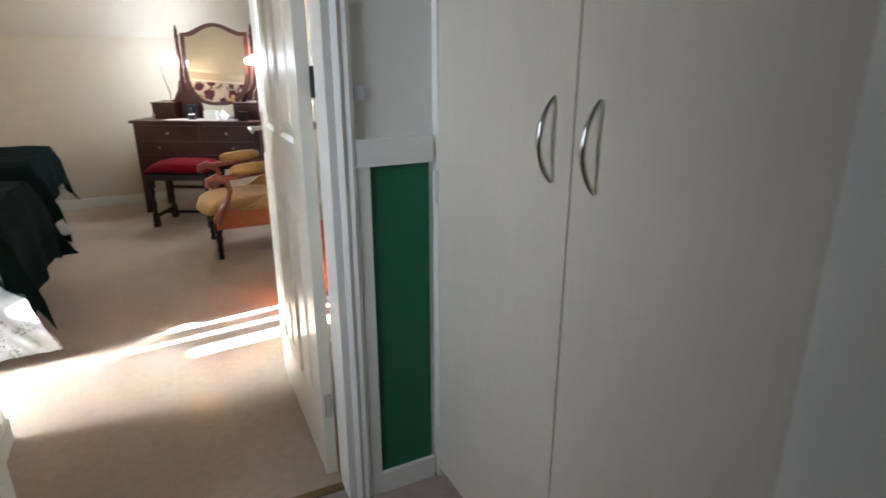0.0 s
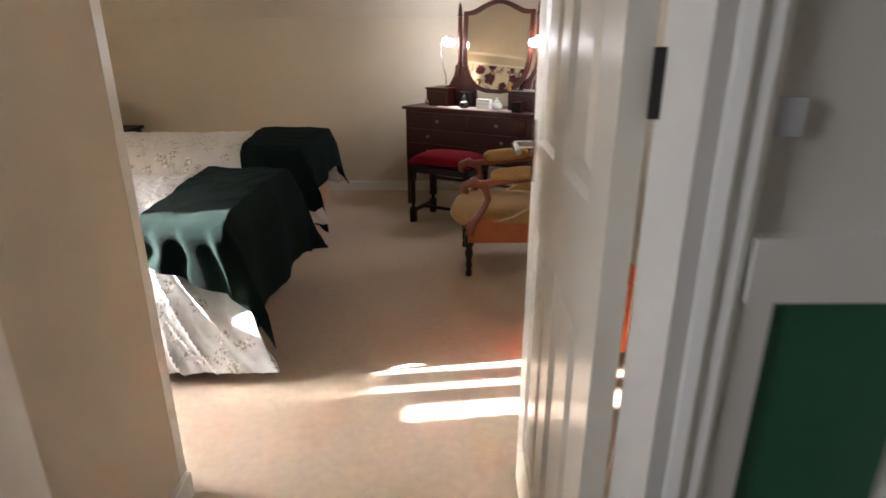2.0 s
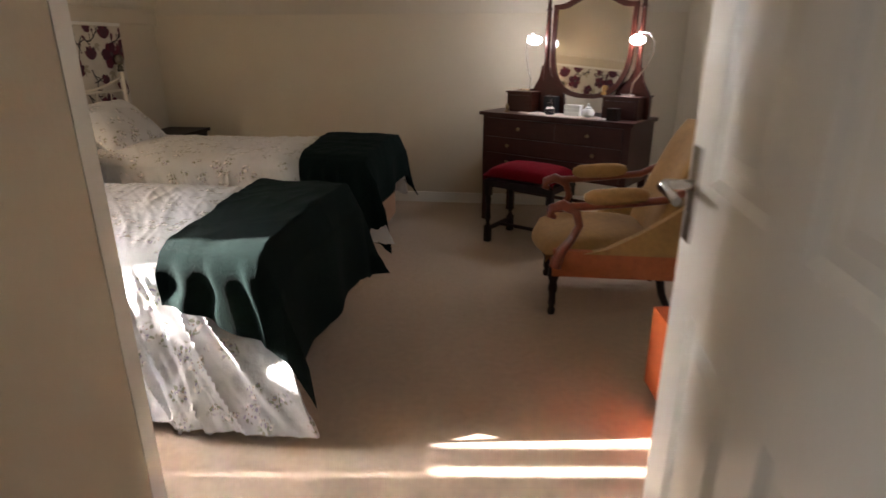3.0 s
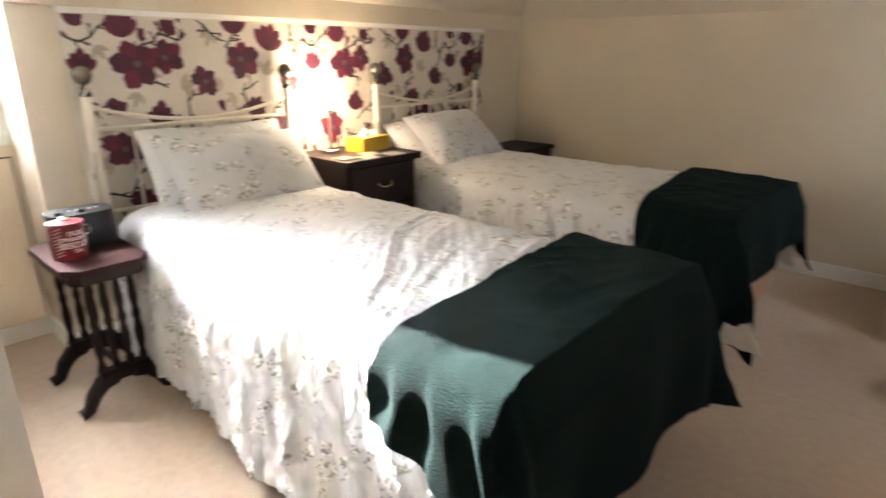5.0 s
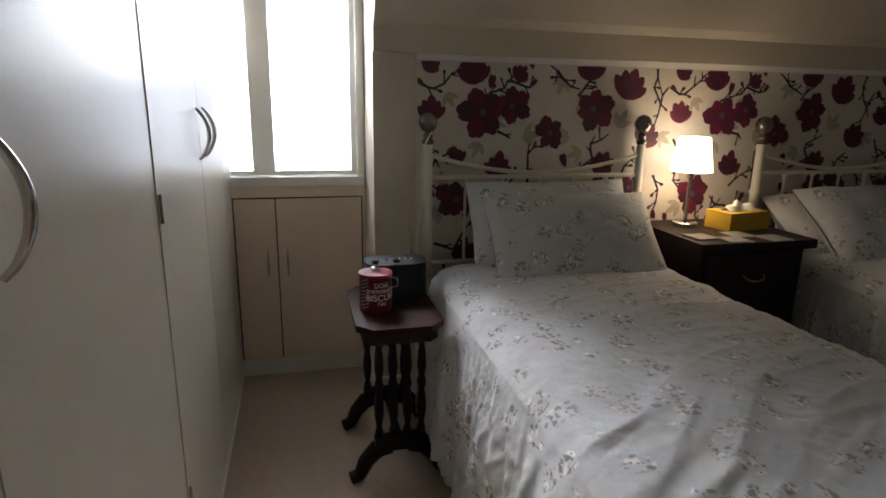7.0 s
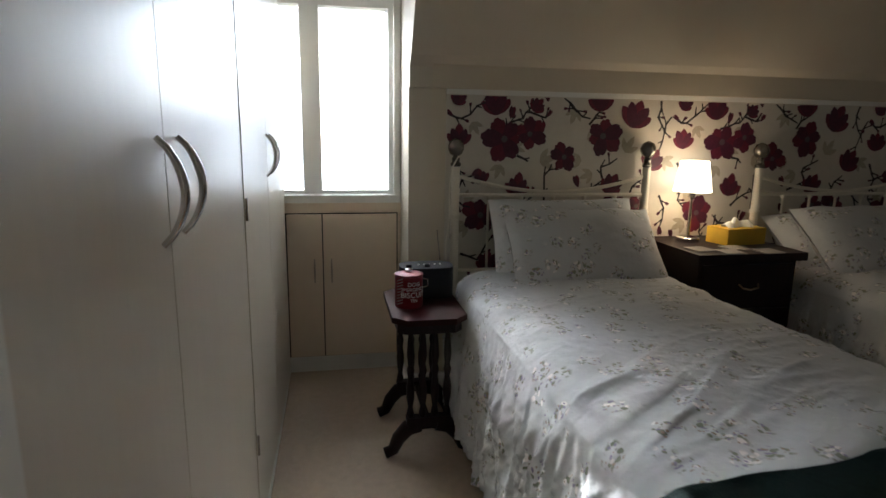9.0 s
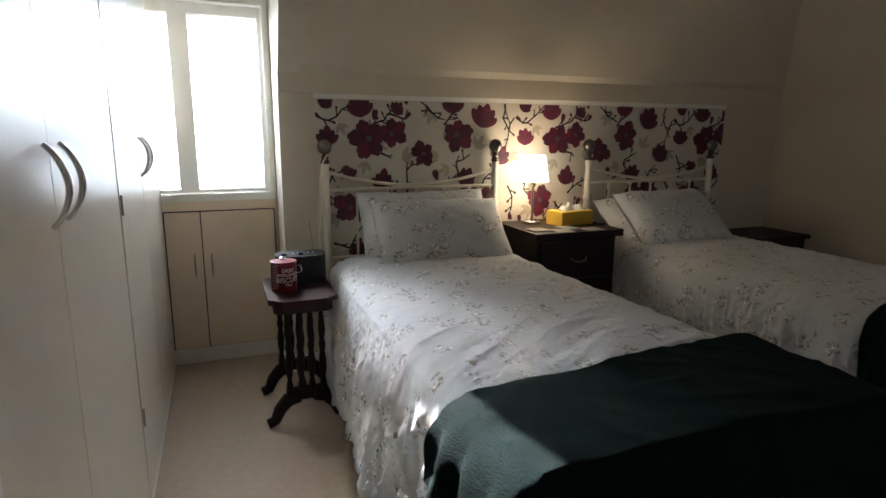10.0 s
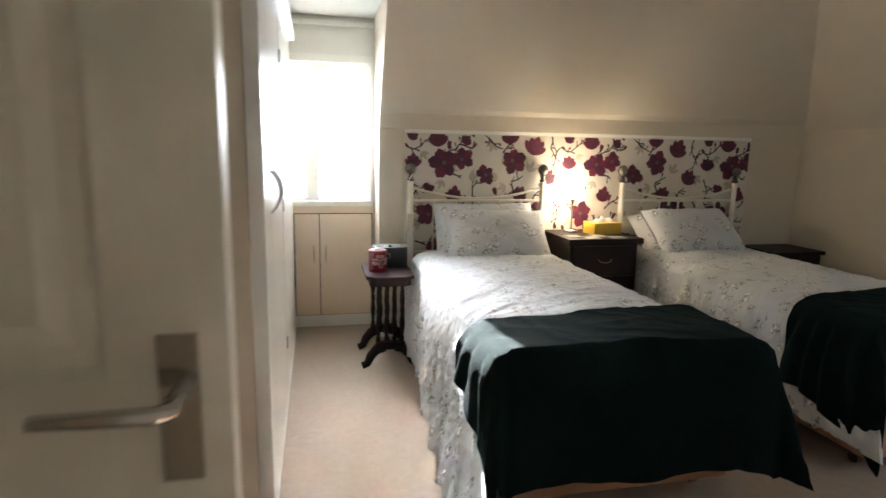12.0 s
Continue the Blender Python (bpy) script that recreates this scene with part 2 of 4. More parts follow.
def part(name, bm, mat, parent, label="", bevel=0.0, smooth=False, at=(0, 0, 0), turn=0.0, seg=2):
    ob = new(name, finish(name, bm, mat, bevel, smooth, seg))
    ob.parent = parent
    ob.matrix_basis = pose(*at, 0, 0, turn)
    return tagged(ob, label)


def thing(name, at, label, category, group="", turn=0.0):
    ob = new(name)
    ob.empty_display_size = 0.1
    ob.matrix_basis = pose(*at, 0, 0, turn)
    return tagged(ob, label, category, group)


def structure(name, bm, mat, label, bevel=0.0, smooth=False, category=""):
    return tagged(new(name, finish(name, bm, mat, bevel, smooth)), label, category, "", "structure")


def solo(name, bm, mat, label, category, bevel=0.0, smooth=False, group="", at=(0, 0, 0), turn=0.0):
    ob = new(name, finish(name, bm, mat, bevel, smooth))
    ob.matrix_basis = pose(*at, 0, 0, turn)
    return tagged(ob, label, category, group)


# ---- the shell ----
PITCH = 1.54  # rise of the sloping ceilings
WX, NY, TOP = -2.43, 6.45, 2.32
SX = -2.36  # where the west slope starts
structure("floor", box(-3.0, 2.5, 1.87, 6.6, -0.1, 0.0), M_CARPET, "beige cut pile carpet with faint tread marks")
structure("hall_floor", box(-1.3, 2.5, -1.5, 1.87, -0.1, -0.002), M_HALLCARPET, "pinkish beige landing carpet")
structure("wall_north", box(-2.6, 2.5, NY, NY + 0.15, 0, 1.48), M_WALL, "low cream painted knee wall")
structure("wall_west", box(WX - 0.15, WX, 3.29, NY, 0, 1.41, WX - 0.15, WX + 0.03, 3.29, NY, 1.41, 1.54), M_WALL, "cream painted wall with a shallow boxed ledge")
structure("wall_east", box(1.75, 1.85, -1.5, NY, 0, TOP), M_WALL, "plain cream painted wall")
structure("wall_south", box(-2.9, -0.05, 1.80, 1.93, 0, TOP, 0.835, 1.75, 1.80, 1.93, 0, TOP, -0.05, 0.835, 1.80, 1.93, 2.03, TOP), M_HALLWALL, "painted wall with a doorway")
bm = bmesh.new()
prism(bm, [(SX - 0.16, 1.42), (SX, 1.54), (SX + (TOP - 1.54) / PITCH, TOP), (SX + (TOP - 1.54) / PITCH - 0.16, TOP + 0.1)], 3.29, NY + 0.1, "y")
structure("sloping_ceiling_west", bm, M_CEIL, "cream painted sloping ceiling above the beds")
bm = bmesh.new()
prism(bm, [(NY, 1.48), (NY + 0.16, 1.48), (NY + 0.16 - (TOP - 1.48) / PITCH, TOP + 0.1), (NY - (TOP - 1.48) / PITCH, TOP)], -2.6, 2.4, "x")
structure("sloping_ceiling_north", bm, M_CEIL, "cream painted sloping ceiling")
structure("ceiling", box(-1.99, 2.5, -1.5, NY - 0.4, TOP, TOP + 0.1), M_CEIL, "plain cream painted ceiling")
# the dormer
DX, DY, DTOP = -2.74, 3.19, 2.15
bm = box(DX - 0.15, DX, 1.93, DY + 0.1, 0, 0.90, DX - 0.15, DX, 1.93, 2.42, 0.90, DTOP + 0.1, DX - 0.15, DX, 3.165, DY + 0.1, 0.90, DTOP + 0.1,
         DX - 0.15, DX, 2.42, 3.165, 1.85, DTOP + 0.1)
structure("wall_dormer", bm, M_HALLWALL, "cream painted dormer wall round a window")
bm = bmesh.new()
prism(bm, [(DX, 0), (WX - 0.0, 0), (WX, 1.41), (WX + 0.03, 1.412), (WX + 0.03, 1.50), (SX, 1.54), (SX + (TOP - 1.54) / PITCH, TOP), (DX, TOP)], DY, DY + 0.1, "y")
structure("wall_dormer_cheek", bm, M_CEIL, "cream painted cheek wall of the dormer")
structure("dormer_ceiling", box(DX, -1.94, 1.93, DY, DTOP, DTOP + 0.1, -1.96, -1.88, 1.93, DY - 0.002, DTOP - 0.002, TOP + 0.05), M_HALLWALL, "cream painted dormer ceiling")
structure("trim", box(DX, DX + 0.035, 1.93, DY, 2.085, 2.115), M_TRIM, "white moulding along the top of the dormer wall", bevel=0.005)
# the landing
structure("wall_hall_west", box(-1.3, -1.2, -1.5, 1.80, 0, TOP), M_HALLWALL, "plain painted landing wall")
structure("wall_hall_south", box(-1.2, 2.4, -1.5, -1.4, 0, TOP), M_HALLWALL, "plain painted landing wall")
structure("wall_hall_east", box(1.16, 1.26, -1.4, 0.62, 0, TOP), M_HALLWALL, "plain painted landing wall")
structure("wall_wardrobe_end", box(-0.26, -0.20, 1.93, 2.604, 0, DTOP), M_WALL, "cream painted end wall of the fitted wardrobes")


def skirting(x0, x1, y0, y1, label="white gloss skirting board"):
    structure("baseboard", box(x0, x1, y0, y1, 0, 0.085), M_TRIM, label, bevel=0.005)


skirting(-2.40, 1.75, NY - 0.016, NY)
skirting(DX, DX + 0.016, 2.62, DY - 0.0)
skirting(DX + 0.016, WX, DY - 0.014, DY)
skirting(-0.20, -0.185, 1.95, 2.640)
skirting(WX, WX + 0.016, 3.20, 6.43)
structure("carpet_bar", box(-0.03, 0.815, 1.855, 1.885, -0.001, 0.006), M_BRASS, "thin metal carpet threshold bar", bevel=0.002)

# the doorway
J0, J1 = -0.03, 0.815
structure("door_jamb", box(J0 - 0.02, J0, 1.79, 1.94, 0, 2.03, J1, J1 + 0.02, 1.79, 1.94, 0, 2.03, J0, J1, 1.79, 1.94, 2.01, 2.03,
                           J0, J0 + 0.012, 1.79, 1.885, 0, 2.01, J1 - 0.012, J1, 1.79, 1.885, 0, 2.01), M_TRIM, "white gloss door lining with stops", bevel=0.002)
for x0, x1 in ((J0 - 0.075, J0 - 0.01), (J1 + 0.01, J1 + 0.056)):
    bm = bmesh.new()
    prism(bm, [(x0, 1.80), (x0, 1.786), (x0 + 0.012, 1.778), ((x0 + x1) / 2, 1.784), (x1 - 0.012, 1.778), (x1, 1.786), (x1, 1.80)], 0, 2.07)
    structure("architrave", bm, M_TRIM, "white gloss moulded door architrave")
    structure("architrave", box(x0, x1, 1.93, 1.945, 0, 2.07), M_TRIM, "white gloss door architrave", bevel=0.004)
tagged(part("strike_plate", box(J0 + 0.0005, J0 + 0.003, 1.895, 1.918, 1.02, 1.10, ), M_BRASS, bpy.data.objects["door_jamb"]), "brass latch keep")


def panel_door(width, height, thick):
    """A moulded door, its hinge edge along z at x = 0, its leaf along +x, its face at y = 0."""
    bm = bmesh.new()
    xs, zs = [0.11, width / 2 - 0.045, width / 2 + 0.045, width - 0.11], [0.20, 0.86, 1.06, 1.86]
    cols, rows = [0, xs[0], xs[1], xs[2], xs[3], width], [0, zs[0], zs[1], zs[2], zs[3], height]
    for side, y in ((-1, 0.0), (1, thick)):
        for i in range(5):
            for j in range(5):
                x0, x1, z0, z1 = cols[i], cols[i + 1], rows[j], rows[j + 1]
                rim = [(x0, z0), (x1, z0), (x1, z1), (x0, z1)]
                if i in (1, 3) and j in (1, 3):
                    loops = [(0, 0), (0.012, 0.010), (0.032, 0.010), (0.055, 0.002)]
                    rings = [[bm.verts.new((a + (d if a == x0 else -d), y - side * dep, b + (d if b == z0 else -d))) for a, b in rim] for d, dep in loops]
                    for r, s in zip(rings, rings[1:]):
                        for k in range(4):
                            bm.faces.new((r[k], r[(k + 1) % 4], s[(k + 1) % 4], s[k]))
                    bm.faces.new(rings[-1])
                else:
                    bm.faces.new([bm.verts.new((a, y, b)) for a, b in rim])
    for a, b in (((0, 0), (width, 0)), ((width, 0), (width, height)), ((width, height), (0, height)), ((0, height), (0, 0))):
        bm.faces.new([bm.verts.new(p) for p in ((a[0], 0, a[1]), (b[0], 0, b[1]), (b[0], thick, b[1]), (a[0], thick, a[1]))])
    bmesh.ops.remove_doubles(bm, verts=bm.verts, dist=1e-5)
    return bm


# hinged at the right jamb and standing open into the room
door = tagged(thing("door_1", (0.805, 1.935, 0.008), "cream gloss moulded four panel door standing open", "door", turn=88.0), kind="structure")
part("leaf", panel_door(0.762, 1.99, 0.036), M_DOOR, door)
for s, y in ((-1, 0.0), (1, 0.036)):
    h = part("door_handle", box(0.697, 0.734, min(y, y + s * 0.006), max(y, y + s * 0.006), 0.955, 1.105), M_CHROME, door, "chrome lever handle on a long plate", bevel=0.002)
    bm = bmesh.new()
    tube(bm, [(0.715, y, 1.045), (0.715, y + s * 0.045, 1.045), (0.702, y + s * 0.052, 1.045), (0.605, y + s * 0.052, 1.045)], [0.009, 0.009, 0.009, 0.007], 10)
    part("lever", bm, M_CHROME, h, smooth=True)
for z in (0.215, 1.195, 1.78):
    bm = box(-0.0015, 0.0, 0.008, 0.026, z, z + 0.08) if z < 0.5 else box(-0.010, -0.002, -0.012, 0.002, z, z + 0.08)
    tube(bm, [(-0.003, -0.003, z), (-0.003, -0.003, z + 0.08)], 0.004, 8)
    part("hinge", bm, M_CHROME if z < 0.5 else M_GAP, door, "steel butt hinge" if z < 0.5 else "dark butt hinge")

# the green hatch beside the doorway
hatch = thing("wall_hatch", (0.885, 1.80, 0), "green board in a white frame beside the doorway", "hatch")
part("green_panel", box(0.022, 0.195, -0.006, 0, 0.075, 1.035), M_GREEN, hatch, "flat dark green board")
part("frame_rail", box(-0.013, 0.20, -0.022, 0, 1.035, 1.105), M_TRIM, hatch, bevel=0.004)
part("frame_stile", box(-0.013, 0.022, -0.014, 0, 0, 1.035), M_TRIM, hatch, bevel=0.003)
part("skirting", box(0.022, 0.20, -0.018, 0, 0.0, 0.075), M_TRIM, hatch, bevel=0.004)
solo("light_switch", box(0.873, 0.900, 1.7875, 1.8, 1.204, 1.240), M_SWITCH, "small white wall switch above the green hatch", "switch", bevel=0.003)


# ---- fitted wardrobes ----
def bow_handle(parent, at, axis, length=0.16, out=0.032, r=0.006):
    """An upright chrome bow; axis: the way out of the door."""
    bm = bmesh.new()
    pts, rad = [], []
    for k in range(13):
        u = k / 12
        d = out * math.sin(math.pi * u) ** 0.75 if 0 < u < 1 else 0
        pts.append(Vector(at) + Vector(axis) * (0.004 + d) + Vector((0, 0, (u - 0.5) * length)))
        rad.append(r * (0.72 + 0.28 * math.sin(math.pi * u)))
    tube(bm, pts, rad, 10)
    part("handle", bm, M_CHROME, parent, "curved chrome bow handle", smooth=True)


def wardrobe_run(name, label, origin, turn, doors, height, depth, handles, hz, bow=0.16):
    """Doors in turn along +x of the run, their faces at y = 0, the body behind at y > 0."""
    run = thing(name, origin, label, "wardrobe", turn=turn)
    x0, x1 = doors[0][0], doors[-1][1]
    part("body", box(x0 - 0.02, x1 + 0.02, 0.02, depth, 0.0, height), M_WARD, run)
    for k, (a, b) in enumerate(doors):
        d = part("door", box(a + 0.002, b - 0.002, 0.0, 0.018, 0.035, height - 0.03), M_WARD, run, bevel=0.0015)
        if handles[k] is not None:
            bow_handle(d, (handles[k], 0.0, hz), (0, -1, 0), bow)
    return run


# along the south side of the bedroom, doors facing the beds (their run goes from the window wall to the end wall)
bed_ward = wardrobe_run("wardrobe", "cream laminate fitted wardrobe with chrome bow handles", (0.0, 2.625, 0), 180,
                        [(0.245, 0.72), (0.72, 1.42), (1.44, 2.02), (2.02, 2.50)], 2.13, 0.66, [0.668, 0.778, 1.965, 2.075], 1.131, 0.144)
part("stile", box(0.20, 0.243, -0.022, 0.018, 0, 2.13), M_TRIM, bed_ward, "white painted front stile", bevel=0.002)
part("stile", box(1.421, 1.439, -0.002, 0.018, 0, 2.13), M_WARD, bed_ward, bevel=0.002)
part("plinth", box(0.245, 2.50, -0.002, 0.02, 0, 0.033), M_TRIM, bed_ward)
part("filler", box(2.502, 2.74, 0.0, 0.03, 0, 2.13), M_WARD, bed_ward)
part("cornice", box(0.245, 2.52, -0.042, -0.001, 1.94, 1.99), M_TRIM, bed_ward, "white moulded cornice", bevel=0.006)
for x, z in ((1.43, 0.30), (1.43, 0.98), (1.43, 1.66), (0.244, 0.30), (0.244, 1.66)):
    bm = bmesh.new()
    tube(bm, [(x, -0.004, z), (x, -0.004, z + 0.06)], 0.0045, 8)
    part("hinge", bm, M_CHROME, bed_ward, "small steel hinge", smooth=True)
# on the landing, facing the walker
hall_ward = wardrobe_run("wardrobe", "cream laminate fitted wardrobe on the landing", (1.10, 0.0, 0), -90,
                         [(-1.775, -1.215), (-1.215, -0.728)], 2.28, 0.6, [-1.272, -1.145], 1.153)
part("stile", box(-0.726, -0.60, -0.03, 0.02, 0, 2.28), M_TRIM, hall_ward, "white painted frame", bevel=0.004)
part("stile", box(-1.80, -1.772, -0.004, 0.02, 0, 2.28), M_TRIM, hall_ward, bevel=0.002)
for z in (0.10, 0.92):
    part("hinge", box(-1.785, -1.772, -0.012, -0.004, z, z + 0.09), M_WHITE, hall_ward, bevel=0.002)

solo("light_switch", box(-0.20, -0.191, 2.09, 2.176, 1.39, 1.476), M_WHITE, "white square light switch on the wardrobe end wall", "switch", bevel=0.003)

# ---- window and the cupboard below it ----
window = tagged(thing("window_1", (DX, 2.42, 0.90), "white painted casement window in the dormer", "window"), kind="structure")
GX = -0.085
part("window_frame", box(-0.13, -0.05, 0.0, 0.03, 0, 0.95, -0.12, -0.05, 0.715, 0.745, 0, 0.95, -0.12, -0.05, 0.03, 0.715, 0, 0.03, -0.12, -0.05, 0.03, 0.715, 0.90, 0.95,
                         -0.12, -0.05, 0.295, 0.385, 0.03, 0.90), M_TRIM, window, bevel=0.003)
part("window_sill", box(-0.05, 0.035, -0.0, 0.76, -0.025, 0.012), M_TRIM, window, bevel=0.006)
part("moulding", box(-0.004, 0.018, 0.0, 0.768, 0.95, 1.0), M_TRIM, window, bevel=0.006)
part("moulding", box(-0.004, 0.018, 0.735, 0.768, 0.012, 0.95), M_TRIM, window, bevel=0.006)
for a, b in ((0.032, 0.293), (0.387, 0.713)):
    pane = part("pane", box(GX - 0.002, GX + 0.002, a, b, 0.032, 0.898), M_GLASS, window)
    pane.visible_shadow = False

# translucent panels added to block parts of the low sun and shape its patches
M_SUNMASK = bpy.data.materials.new("sun_mask_voile")
M_SUNMASK.use_nodes = True
_n, _l = M_SUNMASK.node_tree.nodes, M_SUNMASK.node_tree.links
_tr, _df, _mx = _n.new("ShaderNodeBsdfTranslucent"), _n.new("ShaderNodeBsdfDiffuse"), _n.new("ShaderNodeMixShader")
_tr.inputs[0].default_value, _df.inputs[0].default_value, _mx.inputs[0].default_value = (0.85, 0.87, 0.9, 1), (0.8, 0.82, 0.85, 1), 0.35
_l.new(_tr.outputs[0], _mx.inputs[1])
_l.new(_df.outputs[0], _mx.inputs[2])
_l.new(_mx.outputs[0], _n["Material Output"].inputs[0])
sun_panels = thing("sun_mask", (DX - 0.10, 0, 0), "added translucent panels in the dormer window that shape the sun patches", "curtain")
for a, c, z0, z1 in ((2.452, 2.585, 0.94, 1.79), (2.585, 2.75, 0.94, 1.39), (2.70, 2.75, 1.39, 1.79), (2.81, 3.13, 0.94, 1.33), (2.838, 2.940, 1.33, 1.79), (3.122, 3.164, 1.34, 1.84)):
    bm = bmesh.new()
    sheet(bm, lambda u, v: (0.006 * math.sin(v * (c - a) * 130), a + v * (c - a), z0 + u * (z1 - z0)), 2, 24, 0.0008)
    part("panel", bm, M_SUNMASK, sun_panels, smooth=True)

cup = thing("under_window_cupboard", (DX, 2.62, 0), "beige painted cupboard built in under the window", "cupboard")
part("body", box(0.0, 0.03, 0.0, 0.568, 0.086, 0.875), M_CUP, cup)
for k, (a, b) in enumerate(((0.012, 0.178), (0.184, 0.545))):
    d = part("door", box(0.031, 0.045, a, b, 0.094, 0.820), M_CUP, cup, bevel=0.0015)
    bow_handle(d, (0.045, 0.14 if k == 0 else 0.222, 0.54), (1, 0, 0), 0.12, 0.02, 0.0045)
# thin dark sheet behind the doors that paints the shade in their gaps
part("gap_shade", box(0.0302, 0.0312, 0.004, 0.552, 0.088, 0.826), M_GAP, cup)

# a dark stair balustrade on the landing beside the doorway
bal = thing("balustrade", (-0.60, 1.70, 0), "dark wooden stair balustrade on the landing", "balustrade")
part("handrail", box(0.0, 0.47, -0.01, 0.05, 0.86, 0.91), M_DARKWOOD, bal, bevel=0.01)
part("newel_post", box(0.42, 0.485, -0.015, 0.055, 0.0, 0.97), M_DARKWOOD, bal, bevel=0.006)
part("base_rail", box(0.0, 0.42, 0.0, 0.04, 0.03, 0.08), M_DARKWOOD, bal, bevel=0.004)
for k in range(5):
    part("baluster", box(0.02 + k * 0.085, 0.05 + k * 0.085, 0.005, 0.035, 0.08, 0.86), M_DARKWOOD, bal, bevel=0.004)


# ---- wallpapered panel ----
M_HEART = material("grey_heart_print", (0.09, 0.07, 0.075), 0.6, scale=90, var=0.3)
PY0, PY1, PZ0, PZ1 = 3.357, 5.995, 0.10, 1.388
paper = tagged(thing("wallpaper_panel", (WX, PY0, 0), "cream wallpaper with crimson magnolias and dark stems", "wallpaper"), kind="structure")
part("paper", box(0, 0.004, 0, PY1 - PY0, PZ0, PZ1), M_PAPER, paper)
part("trim", box(0, 0.012, 0, PY1 - PY0, PZ1, PZ1 + 0.022), M_TRIM, paper, "white moulded trim", bevel=0.004)
rng = random.Random(5)


def petals(cy, cz, size, tilt, kind):
    """Outlines of one bloom: an open flower seen from the front, one from the side, or a bud."""
    out = []
    if kind == "open":
        for k in range(6):
            a = tilt + k * math.tau / 6 + rng.uniform(-0.22, 0.22)
            r = size * 1.12 * rng.uniform(0.74, 1.16)
            out.append([(0.0, -0.16), (0.25, -0.26), (0.50, -0.36), (0.72, -0.37), (0.86, -0.24), (0.99, -0.16), (1.0, 0.02), (0.90, 0.10), (0.92, 0.22), (0.76, 0.34), (0.52, 0.37), (0.25, 0.26), (0.0, 0.16)])
            out[-1] = [(cy + r * (u * math.cos(a) - v * math.sin(a)), cz + r * (u * math.sin(a) + v * math.cos(a))) for u, v in out[-1]]
    else:
        fan = {"side": (-1.25, -0.62, 0.0, 0.62, 1.25), "bud": (-0.2, 0.2)}[kind]
        for f in fan:
            a = tilt + f * (0.66 if kind == "side" else 0.72)
            r = size * 1.55 * (1.15 - 0.22 * abs(f)) * rng.uniform(0.92, 1.08)
            w = 0.23 if kind == "side" else 0.20
            sh = [(0.0, -0.05), (0.35, -w * 0.9), (0.66, -w), (0.86, -w * 0.75), (0.98, -w * 0.3), (1.02, 0.03), (0.86, w * 0.65), (0.6, w), (0.3, w * 0.85), (0.0, 0.05)]
            out.append([(cy - size * 0.5 * math.cos(tilt) + r * (u * math.cos(a) - v * math.sin(a)), cz - size * 0.5 * math.sin(tilt) + r * (u * math.sin(a) + v * math.cos(a))) for u, v in sh])
    return out


def printed(name, outlines, mat, off):
    """Printed shapes a hair proud of the paper, kept within its edges."""
    w, bm = PY1 - PY0 - 0.004, bmesh.new()
    for k, line in enumerate(outlines):
        if max(p[0] for p in line) < 0.004 or min(p[0] for p in line) > w:
            continue
        line = [(min(max(y, 0.004), w), min(max(z, PZ0 + 0.01), PZ1 - 0.004)) for y, z in line]
        vs = [bm.verts.new((0.004 + off + 0.00012 * k, y, z)) for y, z in line]
        bm.faces.new(vs)
    if bm.faces:
        part(name, bm, mat, paper)
    else:
        bm.free()


def stem(pts, width):
    """A crooked twig as a thin tapering ribbon."""
    out = []
    for i, (a, b) in enumerate(zip(pts, pts[1:])):
        d = Vector((b[0] - a[0], b[1] - a[1]))
        nrm = Vector((-d.y, d.x)).normalized() * width * (1 - 0.5 * i / len(pts)) / 2
        e = d.normalized() * width * 0.3
        out.append([(a[0] - nrm.x - e.x, a[1] - nrm.y - e.y), (b[0] - nrm.x * 0.7 + e.x, b[1] - nrm.y * 0.7 + e.y), (b[0] + nrm.x * 0.7 + e.x, b[1] + nrm.y * 0.7 + e.y), (a[0] + nrm.x - e.x, a[1] + nrm.y - e.y)])
    return out


# one drop of the pattern: across and down in units of 2 mm from its corner, size in the same units, tilt in degrees
OPEN = [(137, 97, 44), (198, 85, 36), (380, 87, 42), (285, 137, 34), (85, 273, 40), (420, 255, 30), (480, 255, 32), (280, 385, 36), (500, 395, 38), (95, 520, 36), (360, 500, 38)]
SIDE = [(25, 13, 20, 60), (115, 27, 32, 95), (210, 25, 20, 50), (370, 15, 30, 95), (458, 47, 38, 70), (30, 100, 28, 90), (510, 150, 32, 60), (170, 215, 30, 80), (85, 190, 20, 110), (105, 395, 30, 90),
        (405, 210, 30, 60), (200, 480, 30, 80), (470, 540, 30, 60)]
BUDS = [(152, 43, 16, 80), (242, 40, 11, 60), (10, 43, 11, 150), (322, 200, 16, 110), (238, 4, 14, 100), (325, 265, 14, 90), (300, 560, 14, 90), (215, 288, 15, 70), (66, 178, 12, 40), (548, 312, 14, 280), (138, 402, 13, 120), (345, 290, 15, 100), (452, 452, 14, 40), (20, 330, 13, 100)]
TWIGS = [[(10, 45), (35, 53), (70, 25), (90, 5)], [(130, 65), (150, 60), (180, 50), (195, 30), (215, 10)], [(195, 35), (225, 45), (242, 41)], [(170, 135), (195, 147)], [(240, 265), (238, 180), (255, 155)],
         [(280, 2), (310, 30), (345, 47)], [(310, 30), (290, 10)], [(385, 185), (380, 160), (420, 140)], [(525, 2), (520, 40), (540, 75), (528, 125)], [(540, 75), (555, 40)], [(340, 215), (375, 200), (395, 210)]]
